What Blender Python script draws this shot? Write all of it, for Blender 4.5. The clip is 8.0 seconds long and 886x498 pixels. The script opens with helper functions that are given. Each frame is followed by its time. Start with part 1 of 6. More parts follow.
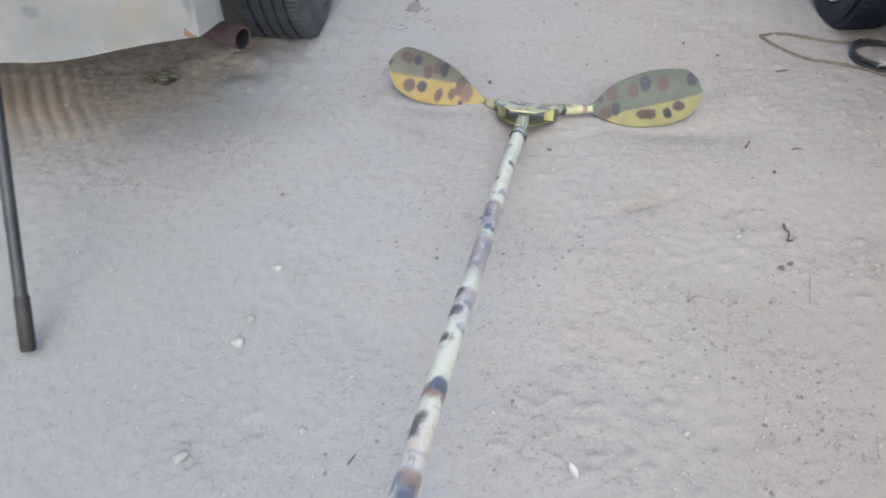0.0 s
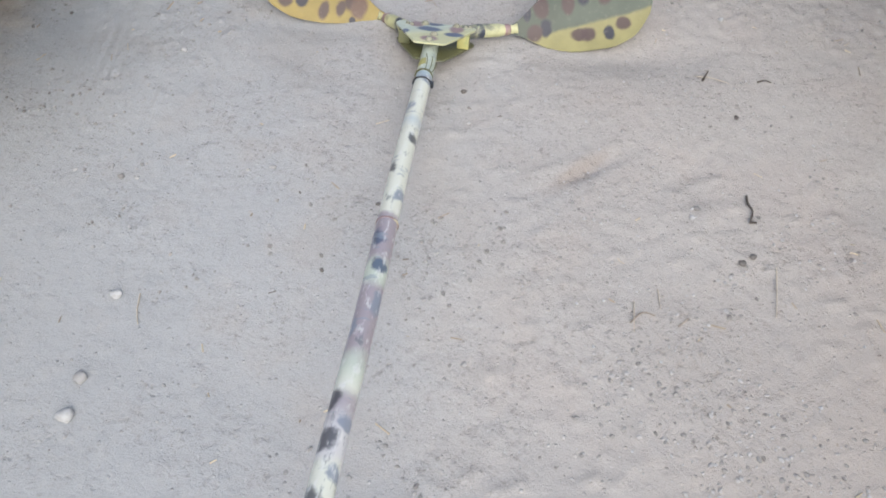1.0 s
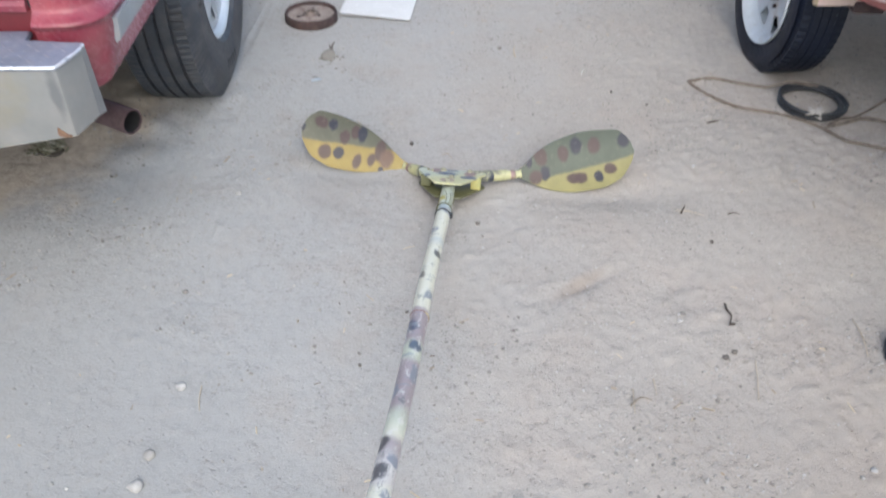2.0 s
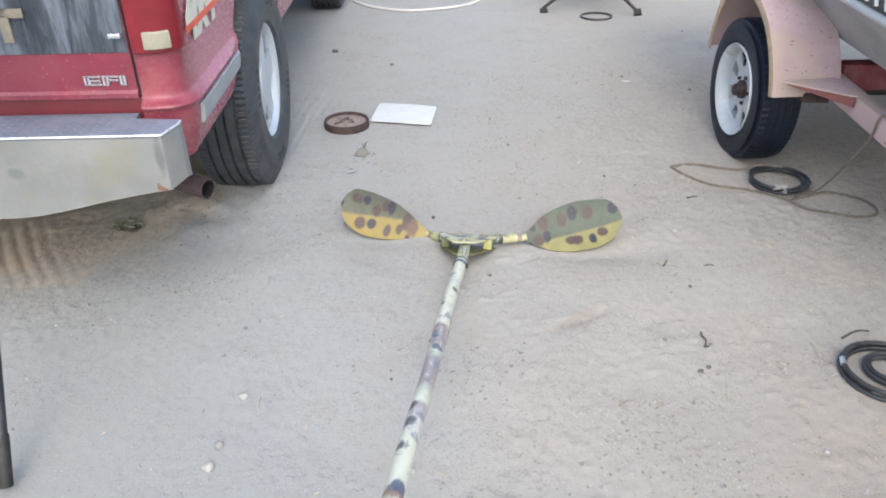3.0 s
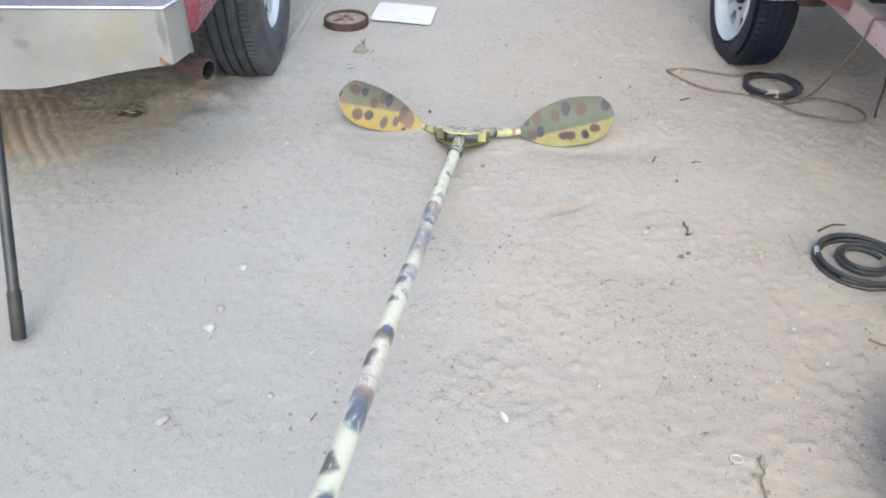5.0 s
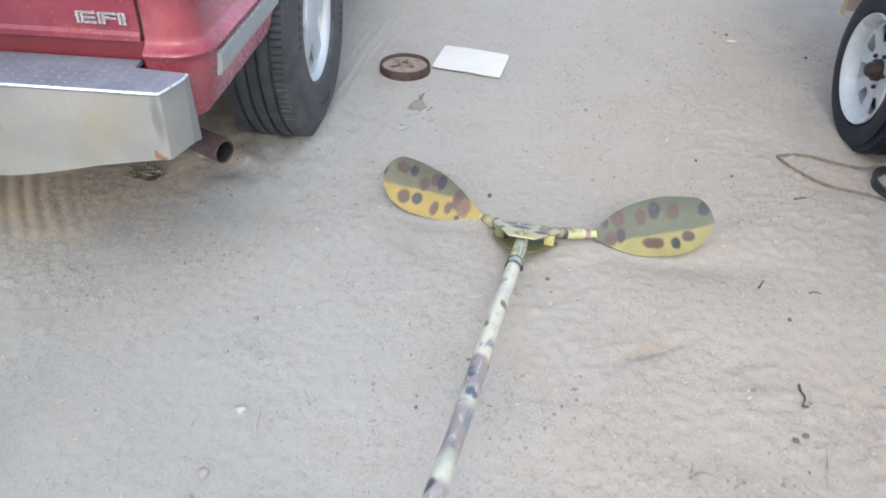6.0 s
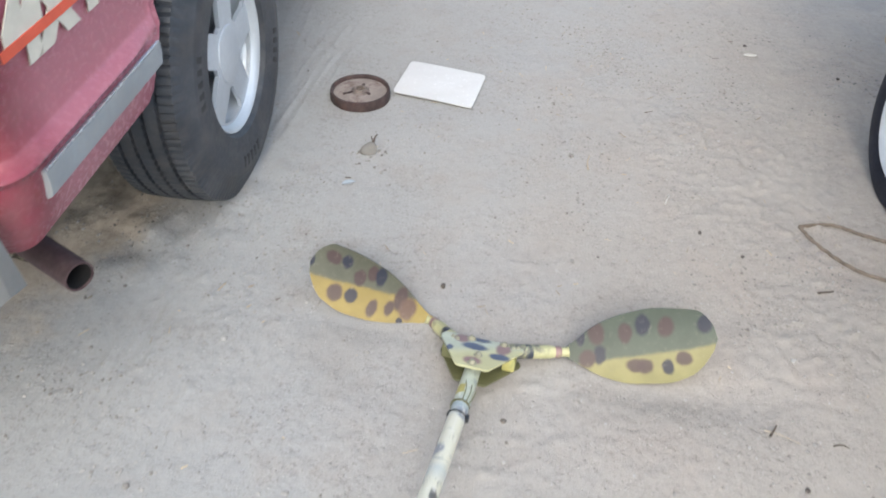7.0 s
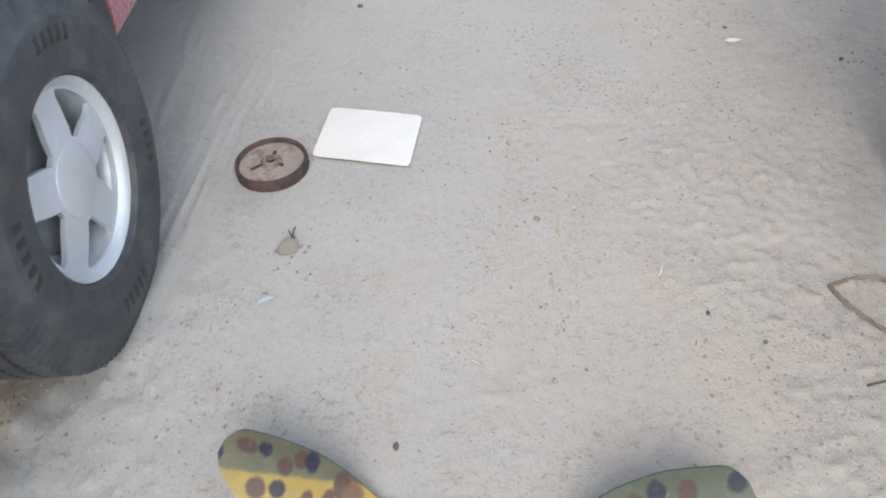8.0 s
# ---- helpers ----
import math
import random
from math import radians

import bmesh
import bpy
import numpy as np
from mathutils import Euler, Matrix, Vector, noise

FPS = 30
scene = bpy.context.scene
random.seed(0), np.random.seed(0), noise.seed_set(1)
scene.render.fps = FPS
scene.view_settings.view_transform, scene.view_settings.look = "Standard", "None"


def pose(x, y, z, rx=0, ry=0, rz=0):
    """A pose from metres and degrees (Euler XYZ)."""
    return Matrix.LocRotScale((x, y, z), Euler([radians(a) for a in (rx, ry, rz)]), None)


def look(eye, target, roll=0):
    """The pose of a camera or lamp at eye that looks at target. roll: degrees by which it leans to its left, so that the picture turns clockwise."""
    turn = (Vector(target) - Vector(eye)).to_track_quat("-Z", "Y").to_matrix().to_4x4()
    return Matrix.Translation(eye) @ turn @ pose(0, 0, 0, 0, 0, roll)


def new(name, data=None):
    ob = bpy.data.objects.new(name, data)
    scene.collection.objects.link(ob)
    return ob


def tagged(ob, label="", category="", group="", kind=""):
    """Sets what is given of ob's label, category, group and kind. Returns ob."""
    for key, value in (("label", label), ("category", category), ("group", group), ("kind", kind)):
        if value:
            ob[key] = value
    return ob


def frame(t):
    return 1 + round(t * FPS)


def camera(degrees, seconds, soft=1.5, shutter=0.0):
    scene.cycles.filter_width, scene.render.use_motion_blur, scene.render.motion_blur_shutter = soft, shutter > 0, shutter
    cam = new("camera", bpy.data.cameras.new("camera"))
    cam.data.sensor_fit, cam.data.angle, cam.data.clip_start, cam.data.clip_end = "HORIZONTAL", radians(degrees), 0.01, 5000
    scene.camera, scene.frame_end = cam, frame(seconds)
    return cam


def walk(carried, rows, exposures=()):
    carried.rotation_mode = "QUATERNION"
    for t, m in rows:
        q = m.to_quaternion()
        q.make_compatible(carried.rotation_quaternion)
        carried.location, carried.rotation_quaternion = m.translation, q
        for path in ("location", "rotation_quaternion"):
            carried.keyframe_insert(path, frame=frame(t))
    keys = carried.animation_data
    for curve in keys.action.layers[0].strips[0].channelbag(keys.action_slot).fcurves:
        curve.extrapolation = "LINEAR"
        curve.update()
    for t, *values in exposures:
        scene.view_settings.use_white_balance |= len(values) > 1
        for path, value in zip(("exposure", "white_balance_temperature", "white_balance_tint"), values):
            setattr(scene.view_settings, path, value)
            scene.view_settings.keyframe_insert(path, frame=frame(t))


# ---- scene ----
cam = camera(58.9, 8.0, 1.8, 0.25)
PATH = [
    (0, (0.271, -0.186, 1.244), (0.089, 1.334, -0.044), -0.8),
    (0.5, (0.295, 0.127, 1.266), (0.247, 1.544, -0.145), 0.7),
    (1, (0.316, 0.388, 1.246), (0.316, 1.571, -0.367), 1.9),
    (1.5, (0.289, 0.287, 1.296), (0.29, 1.605, -0.208), 0.8),
    (2, (0.272, 0.094, 1.323), (0.261, 1.616, 0.025), 1.0),
    (2.2, (0.269, -0.015, 1.357), (0.232, 1.6, 0.178), 1.0),
    (3.3, (0.301, -0.476, 1.347), (0.245, 1.245, 0.328), -1.9),
    (3.5, (0.247, -0.562, 1.31), (0.233, 1.127, 0.24), -1.8),
    (4, (0.138, -0.705, 1.268), (0.204, 0.973, 0.182), 3.8),
    (4.2, (0.135, -0.747, 1.307), (0.199, 0.958, 0.264), 4.8),
    (5.3, (0.356, -0.336, 1.29), (0.211, 1.255, 0.086), -2.1),
    (5.5, (0.357, -0.241, 1.296), (0.142, 1.365, 0.122), -1.9),
    (6, (0.291, 0.073, 1.312), (0.077, 1.669, 0.126), 1.7),
    (6.5, (0.303, 0.367, 1.312), (0.085, 1.908, 0.055), 2.5),
    (7, (0.365, 0.711, 1.374), (0.142, 2.208, 0.067), 1.8),
    (7.5, (0.366, 1.079, 1.364), (0.176, 2.543, 0.015), -1.6),
    (8, (0.388, 1.338, 1.374), (0.211, 2.738, -0.044), -5.4),
]
LIGHT_METER = [(0.0, 0.95, 6080, 5.0), (1.0, 1.0, 6170, 5.0), (2.2, 1.05, 6130, 4.0), (3.3, 1.25, 6260, 3.0), (4.2, 1.30, 6330, 3.0), (6.0, 1.19, 6300, 3.0), (7.0, 1.14, 6330, 3.0), (8.0, 1.17, 6430, 3.3)]
walk(cam, [(t, look(eye, target, roll)) for t, eye, target, roll in PATH], LIGHT_METER)

# ---------------------------------------------------------------- light
world = bpy.data.worlds.new("sky")
scene.world = world
world.use_nodes = True
wn = world.node_tree
sky = wn.nodes.new("ShaderNodeTexSky")
sky.sky_type = "NISHITA"
sky.sun_disc = False
sky.sun_elevation = radians(47)
sky.sun_rotation = radians(171)
sky.dust_density = 4.0
sky.air_density = 1.0
wn.links.new(sky.outputs[0], wn.nodes["Background"].inputs[0])
wn.nodes["Background"].inputs[1].default_value = 0.15
sun = new("sun", bpy.data.lights.new("sun", "SUN"))
sun.data.energy = 0.75
sun.data.angle = radians(145)
sun.data.color = (1.0, 0.97, 0.94)
sun.matrix_world = look((0.55, -3.4, 3.9), (0, 0, 0))


# ---------------------------------------------------------------- materials
def nodes_of(name):
    m = bpy.data.materials.new(name)
    m.use_nodes = True
    return m, m.node_tree, m.node_tree.nodes["Principled BSDF"]


def noise_node(nt, scale, detail=4.0, rough=0.55, coord=None):
    n = nt.nodes.new("ShaderNodeTexNoise")
    n.inputs["Scale"].default_value = scale
    n.inputs["Detail"].default_value = detail
    n.inputs["Roughness"].default_value = rough
    if coord is not None:
        nt.links.new(coord, n.inputs["Vector"])
    return n


def ramp(nt, src, lo, hi):
    r = nt.nodes.new("ShaderNodeMapRange")
    r.interpolation_type = "SMOOTHSTEP"
    r.inputs["From Min"].default_value = lo
    r.inputs["From Max"].default_value = hi
    nt.links.new(src, r.inputs["Value"])
    return r.outputs[0]


def mix(nt, fac, a, b, how="MIX"):
    n = nt.nodes.new("ShaderNodeMix")
    n.data_type = "RGBA"
    n.blend_type = how
    for k, v in ((0, fac), (6, a), (7, b)):
        if isinstance(v, bpy.types.NodeSocket):
            nt.links.new(v, n.inputs[k])
        elif k == 0:
            n.inputs[0].default_value = v
        else:
            n.inputs[k].default_value = (*v, 1.0)
    return n.outputs[2]


def math_node(nt, how, a, b=0.0):
    n = nt.nodes.new("ShaderNodeMath")
    n.operation = how
    for k, v in enumerate((a, b)):
        if isinstance(v, bpy.types.NodeSocket):
            nt.links.new(v, n.inputs[k])
        else:
            n.inputs[k].default_value = v
    return n.outputs[0]


def surface(name, base, rough=0.6, metal=0.0, big=6.0, fine=90.0, var=0.18, bump=0.15, stain=None, dust=0.0, speck=None, stretch=None, gloss=0.5):
    """A worn surface: base colour with variation at two scales, optional stains (colour, amount, scale), dust and specks."""
    m, nt, p = nodes_of(name)
    tc = nt.nodes.new("ShaderNodeTexCoord").outputs["Object"]
    if stretch:
        mp = nt.nodes.new("ShaderNodeMapping")
        mp.inputs["Scale"].default_value = stretch
        nt.links.new(tc, mp.inputs["Vector"])
        tc = mp.outputs[0]
    nb, nf = noise_node(nt, big, 5.0, 0.6, tc), noise_node(nt, fine, 3.0, 0.6, tc)
    dark = tuple(c * (1 - var) for c in base)
    light = tuple(min(1.0, c * (1 + var)) for c in base)
    col = mix(nt, ramp(nt, nb.outputs[0], 0.3, 0.7), dark, light)
    col = mix(nt, math_node(nt, "MULTIPLY", ramp(nt, nf.outputs[0], 0.35, 0.65), 0.35), col, tuple(c * (1 - var) for c in base))
    if stain:
        sn = noise_node(nt, stain[2], 6.0, 0.65, tc)
        hi = 0.72 - 0.3 * stain[1]
        col = mix(nt, math_node(nt, "MULTIPLY", ramp(nt, sn.outputs[0], hi - 0.08, hi + 0.1), 0.85), col, stain[0])
    if speck:
        vo = nt.nodes.new("ShaderNodeTexVoronoi")
        vo.inputs["Scale"].default_value = speck[2]
        nt.links.new(tc, vo.inputs["Vector"])
        col = mix(nt, math_node(nt, "MULTIPLY", math_node(nt, "SUBTRACT", 1.0, ramp(nt, vo.outputs["Distance"], speck[1] * 0.6, speck[1])), ramp(nt, nb.outputs[0], 0.45, 0.6)), col, speck[0])
    if dust:
        dn = noise_node(nt, big * 2.3, 6.0, 0.65, tc)
        col = mix(nt, math_node(nt, "MULTIPLY", ramp(nt, dn.outputs[0], 0.35, 0.75), dust), col, (0.36, 0.31, 0.27))
    nt.links.new(col, p.inputs["Base Color"])
    p.inputs["Metallic"].default_value = metal
    p.inputs["Specular IOR Level"].default_value = gloss
    rr = nt.nodes.new("ShaderNodeMapRange")
    rr.inputs["To Min"].default_value, rr.inputs["To Max"].default_value = max(0.03, rough - 0.12), min(1.0, rough + 0.12)
    nt.links.new(nf.outputs[0], rr.inputs["Value"])
    nt.links.new(rr.outputs[0], p.inputs["Roughness"])
    if bump:
        b = nt.nodes.new("ShaderNodeBump")
        b.inputs["Strength"].default_value = bump
        b.inputs["Distance"].default_value = 0.004
        nt.links.new(nf.outputs[0], b.inputs["Height"])
        nt.links.new(b.outputs[0], p.inputs["Normal"])
    return m


def spotted(name, split, spots, upper=(0.043, 0.055, 0.042), lower=(0.225, 0.205, 0.085), soft=0.006, rough=0.36):
    """Sprayed camouflage: an upper and a lower coat that meet along v = split[0] + split[1] * u, and soft round spots (u, v, ru, rv, colour)."""
    m, nt, p = nodes_of(name)
    tc = nt.nodes.new("ShaderNodeTexCoord").outputs["Object"]
    nz = noise_node(nt, 30.0, 3.0, 0.6, tc)
    wob = nt.nodes.new("ShaderNodeVectorMath")
    wob.operation = "SCALE"
    wob.inputs["Scale"].default_value = 0.012
    off = nt.nodes.new("ShaderNodeVectorMath")
    off.operation = "SUBTRACT"
    off.inputs[1].default_value = (0.5, 0.5, 0.5)
    nt.links.new(nz.outputs["Color"], off.inputs[0])
    nt.links.new(off.outputs[0], wob.inputs[0])
    add = nt.nodes.new("ShaderNodeVectorMath")
    nt.links.new(tc, add.inputs[0])
    nt.links.new(wob.outputs[0], add.inputs[1])
    co = add.outputs[0]
    sep = nt.nodes.new("ShaderNodeSeparateXYZ")
    nt.links.new(co, sep.inputs[0])
    line = math_node(nt, "SUBTRACT", math_node(nt, "SUBTRACT", sep.outputs[1], split[0]), math_node(nt, "MULTIPLY", sep.outputs[0], split[1]))
    big = noise_node(nt, 9.0, 5.0, 0.6, tc)
    up = mix(nt, ramp(nt, big.outputs[0], 0.35, 0.65), upper, tuple(c * 1.3 for c in upper))
    lo = mix(nt, ramp(nt, big.outputs[0], 0.35, 0.65), lower, tuple(c * 0.8 for c in lower))
    col = mix(nt, ramp(nt, line, -soft, soft), lo, up)
    for u, v, ru, rv, c in spots:
        d = nt.nodes.new("ShaderNodeVectorMath")
        d.operation = "SUBTRACT"
        d.inputs[1].default_value = (u, v, 0)
        nt.links.new(co, d.inputs[0])
        s = nt.nodes.new("ShaderNodeVectorMath")
        s.operation = "MULTIPLY"
        s.inputs[1].default_value = (1 / ru, 1 / rv, 0)
        nt.links.new(d.outputs[0], s.inputs[0])
        ln = nt.nodes.new("ShaderNodeVectorMath")
        ln.operation = "LENGTH"
        nt.links.new(s.outputs[0], ln.inputs[0])
        f = math_node(nt, "MULTIPLY", math_node(nt, "SUBTRACT", 1.0, ramp(nt, ln.outputs["Value"], 0.70, 1.18)), 0.96)
        col = mix(nt, f, col, c)
    dirt = noise_node(nt, 70.0, 5.0, 0.7, tc)
    col = mix(nt, math_node(nt, "MULTIPLY", ramp(nt, dirt.outputs[0], 0.55, 0.8), 0.22), col, (0.34, 0.29, 0.25))
    nt.links.new(col, p.inputs["Base Color"])
    p.inputs["Roughness"].default_value = rough
    p.inputs["Specular IOR Level"].default_value = 0.3
    b = nt.nodes.new("ShaderNodeBump")
    b.inputs["Strength"].default_value = 0.12
    b.inputs["Distance"].default_value = 0.003
    nt.links.new(dirt.outputs[0], b.inputs["Height"])
    nt.links.new(b.outputs[0], p.inputs["Normal"])
    return m


NAVY, BROWN = (0.009, 0.012, 0.028), (0.047, 0.028, 0.029)


def pole_paint():
    """Cream, sage, navy and plum patches sprayed in uneven bands along the pole (its local z)."""
    m, nt, p = nodes_of("pole_camouflage")
    tc = nt.nodes.new("ShaderNodeTexCoord").outputs["Object"]
    n1 = noise_node(nt, 22.0, 4.0, 0.6, tc)
    sep = nt.nodes.new("ShaderNodeSeparateXYZ")
    nt.links.new(tc, sep.inputs[0])
    along = math_node(nt, "ADD", sep.outputs[2], math_node(nt, "MULTIPLY", math_node(nt, "SUBTRACT", n1.outputs[0], 0.5), 0.05))
    cr = nt.nodes.new("ShaderNodeValToRGB")
    nt.links.new(math_node(nt, "DIVIDE", along, 2.5), cr.inputs[0])
    sage, plum, cream = (0.40, 0.44, 0.37), (0.265, 0.228, 0.24), (0.53, 0.525, 0.44)
    pale, mint, rust = (0.46, 0.44, 0.43), (0.42, 0.45, 0.37), (0.22, 0.16, 0.13)
    bands = [(0.0, sage), (0.13, sage), (0.17, (0.30, 0.36, 0.40)), (0.20, cream), (0.33, cream), (0.35, (0.40, 0.43, 0.42)), (0.39, cream), (0.645, cream), (0.655, plum), (0.765, plum), (0.78, mint), (0.81, mint), (0.83, plum), (0.955, plum), (0.99, mint), (1.03, cream), (1.05, plum), (1.09, pale), (1.14, pale), (1.16, cream), (1.325, cream), (1.335, rust), (1.35, rust), (1.36, cream), (1.46, (0.47, 0.41, 0.36)), (1.505, pale), (1.515, rust), (1.535, rust), (1.545, cream), (1.9, cream)]
    el = cr.color_ramp.elements
    while len(el) < len(bands):
        el.new(1.0)
    for e, (s, c) in zip(el, bands):
        e.position, e.color = s / 2.5, (*c, 1)
    col = cr.outputs[0]
    wob = nt.nodes.new("ShaderNodeVectorMath")
    wob.operation = "SCALE"
    wob.inputs["Scale"].default_value = 0.042
    off = nt.nodes.new("ShaderNodeVectorMath")
    off.operation = "SUBTRACT"
    off.inputs[1].default_value = (0.5, 0.5, 0.5)
    nt.links.new(n1.outputs["Color"], off.inputs[0])
    nt.links.new(off.outputs[0], wob.inputs[0])
    add = nt.nodes.new("ShaderNodeVectorMath")
    nt.links.new(tc, add.inputs[0])
    nt.links.new(wob.outputs[0], add.inputs[1])
    coal, navy, slate = (0.05, 0.05, 0.058), (0.045, 0.065, 0.115), (0.17, 0.19, 0.23)
    for x, z, rx, rz, c in ((0.012, 0.185, 0.012, 0.02, slate), (-0.014, 0.30, 0.010, 0.02, slate), (0.014, 0.42, 0.008, 0.018, coal), (-0.012, 0.52, 0.006, 0.022, coal), (0.010, 0.60, 0.006, 0.016, slate),
                            (-0.012, 0.715, 0.009, 0.025, navy), (0.008, 0.785, 0.010, 0.016, navy), (0.016, 0.86, 0.008, 0.03, slate), (-0.014, 0.92, 0.007, 0.02, slate), (-0.016, 1.05, 0.013, 0.016, coal), (0.012, 1.085, 0.012, 0.016, slate), (-0.012, 1.115, 0.014, 0.018, coal),
                            (0.014, 1.16, 0.008, 0.014, slate), (-0.013, 1.205, 0.014, 0.018, coal), (0.010, 1.32, 0.016, 0.022, navy), (-0.012, 1.415, 0.014, 0.030, coal), (-0.016, 1.53, 0.012, 0.02, slate), (0.010, 1.57, 0.015, 0.05, navy), (-0.012, 1.69, 0.013, 0.03, coal), (0.012, 1.78, 0.014, 0.04, navy), (-0.006, 1.92, 0.016, 0.03, coal), (0.010, 2.1, 0.014, 0.05, navy)):
        d = nt.nodes.new("ShaderNodeVectorMath")
        d.operation = "SUBTRACT"
        d.inputs[1].default_value = (x, 0.014, z)
        nt.links.new(add.outputs[0], d.inputs[0])
        sc = nt.nodes.new("ShaderNodeVectorMath")
        sc.operation = "MULTIPLY"
        sc.inputs[1].default_value = (0.72 / rx, 1 / 0.024, 1 / rz)
        nt.links.new(d.outputs[0], sc.inputs[0])
        ln = nt.nodes.new("ShaderNodeVectorMath")
        ln.operation = "LENGTH"
        nt.links.new(sc.outputs[0], ln.inputs[0])
        col = mix(nt, math_node(nt, "MULTIPLY", math_node(nt, "SUBTRACT", 1.0, ramp(nt, ln.outputs["Value"], 0.6, 1.15)), 0.88), col, c)
    mp = nt.nodes.new("ShaderNodeMapping")
    mp.inputs["Scale"].default_value = (1.0, 1.0, 0.35)
    nt.links.new(tc, mp.inputs["Vector"])
    n2 = noise_node(nt, 85.0, 5.0, 0.65, mp.outputs[0])
    n5 = noise_node(nt, 9.0, 3.0, 0.6, tc)
    marks = math_node(nt, "MULTIPLY", ramp(nt, n2.outputs[0], 0.56, 0.66), ramp(nt, n5.outputs[0], 0.40, 0.58))
    col = mix(nt, math_node(nt, "MULTIPLY", marks, 0.75), col, (0.12, 0.13, 0.135))
    wind = nt.nodes.new("ShaderNodeMapping")
    wind.inputs["Rotation"].default_value = (0.5, 0.35, 0.0)
    wind.inputs["Scale"].default_value = (0.5, 0.5, 1.5)
    nt.links.new(tc, wind.inputs["Vector"])
    n6 = noise_node(nt, 48.0, 4.0, 0.6, wind.outputs[0])
    col = mix(nt, math_node(nt, "MULTIPLY", ramp(nt, n6.outputs[0], 0.60, 0.67), 0.6), col, (0.20, 0.23, 0.26))
    # pale lengthwise streaks: scratches, with glossy highlights painted in
    n4 = noise_node(nt, 110.0, 3.0, 0.6, mp.outputs[0])
    col = mix(nt, math_node(nt, "MULTIPLY", ramp(nt, n4.outputs[0], 0.55, 0.70), 0.6), col, (0.58, 0.57, 0.54))
    nt.links.new(col, p.inputs["Base Color"])
    p.inputs["Roughness"].default_value = 0.33
    b = nt.nodes.new("ShaderNodeBump")
    b.inputs["Strength"].default_value = 0.25
    b.inputs["Distance"].default_value = 0.003
    nt.links.new(n2.outputs[0], b.inputs["Height"])
    nt.links.new(b.outputs[0], p.inputs["Normal"])
    return m


def soil():
    m, nt, p = nodes_of("sandy_soil")
    tc = nt.nodes.new("ShaderNodeTexCoord").outputs["Object"]
    big = noise_node(nt, 0.9, 4.0, 0.6, tc)
    mid = noise_node(nt, 6.0, 6.0, 0.65, tc)
    small = noise_node(nt, 38.0, 5.0, 0.7, tc)
    grain = noise_node(nt, 420.0, 2.0, 0.6, tc)
    place = nt.nodes.new("ShaderNodeSeparateXYZ")
    nt.links.new(tc, place.inputs[0])
    drift = math_node(nt, "ADD", place.outputs[0], math_node(nt, "ADD", math_node(nt, "MULTIPLY", math_node(nt, "SUBTRACT", mid.outputs[0], 0.5), 0.9), math_node(nt, "MULTIPLY", math_node(nt, "SUBTRACT", big.outputs[0], 0.5), 1.2)))
    drift = math_node(nt, "SUBTRACT", drift, math_node(nt, "MULTIPLY", ramp(nt, place.outputs[1], 2.3, 3.4), 0.45))
    # grey compacted sand by the truck, warmer loose sand towards the trailer
    col = mix(nt, ramp(nt, drift, -0.35, 0.75), (0.328, 0.329, 0.328), (0.341, 0.317, 0.292))
    patch = noise_node(nt, 3.1, 4.0, 0.55, tc)
    col = mix(nt, math_node(nt, "MULTIPLY", ramp(nt, patch.outputs[0], 0.50, 0.66), math_node(nt, "MULTIPLY", ramp(nt, drift, -0.1, 0.8), 0.55)), col, (0.344, 0.305, 0.275))
    col = mix(nt, math_node(nt, "MULTIPLY", ramp(nt, mid.outputs[0], 0.48, 0.72), 0.40), col, (0.295, 0.272, 0.252))
    col = mix(nt, math_node(nt, "MULTIPLY", ramp(nt, small.outputs[0], 0.50, 0.74), 0.28), col, (0.225, 0.208, 0.195))
    col = mix(nt, math_node(nt, "MULTIPLY", math_node(nt, "SUBTRACT", 1.0, ramp(nt, small.outputs[0], 0.24, 0.42)), 0.35), col, (0.43, 0.42, 0.405))
    stretch = nt.nodes.new("ShaderNodeMapping")
    stretch.inputs["Scale"].default_value = (0.9, 1.0, 1.0)
    nt.links.new(tc, stretch.inputs["Vector"])
    fleck = noise_node(nt, 58.0, 5.0, 0.62, stretch.outputs[0])
    where = noise_node(nt, 4.2, 4.0, 0.6, tc)
    flecks = math_node(nt, "MULTIPLY", ramp(nt, fleck.outputs[0], 0.52, 0.76), ramp(nt, where.outputs[0], 0.40, 0.62))
    col = mix(nt, math_node(nt, "MULTIPLY", flecks, 0.54), col, (0.165, 0.146, 0.132))
    crumb = noise_node(nt, 120.0, 4.0, 0.65, tc)
    loose = math_node(nt, "MULTIPLY", ramp(nt, crumb.outputs[0], 0.56, 0.70), ramp(nt, where.outputs[0], 0.34, 0.58))
    col = mix(nt, math_node(nt, "MULTIPLY", loose, 0.58), col, (0.16, 0.142, 0.128))
    col = mix(nt, math_node(nt, "MULTIPLY", math_node(nt, "SUBTRACT", 1.0, ramp(nt, crumb.outputs[0], 0.30, 0.42)), 0.30), col, (0.45, 0.44, 0.43))
    col = mix(nt, math_node(nt, "MULTIPLY", ramp(nt, grain.outputs[0], 0.5, 0.72), 0.4), col, (0.235, 0.22, 0.205))
    vo = nt.nodes.new("ShaderNodeTexVoronoi")
    vo.inputs["Scale"].default_value = 95.0
    nt.links.new(tc, vo.inputs["Vector"])
    pick = nt.nodes.new("ShaderNodeSeparateXYZ")
    nt.links.new(vo.outputs["Color"], pick.inputs[0])
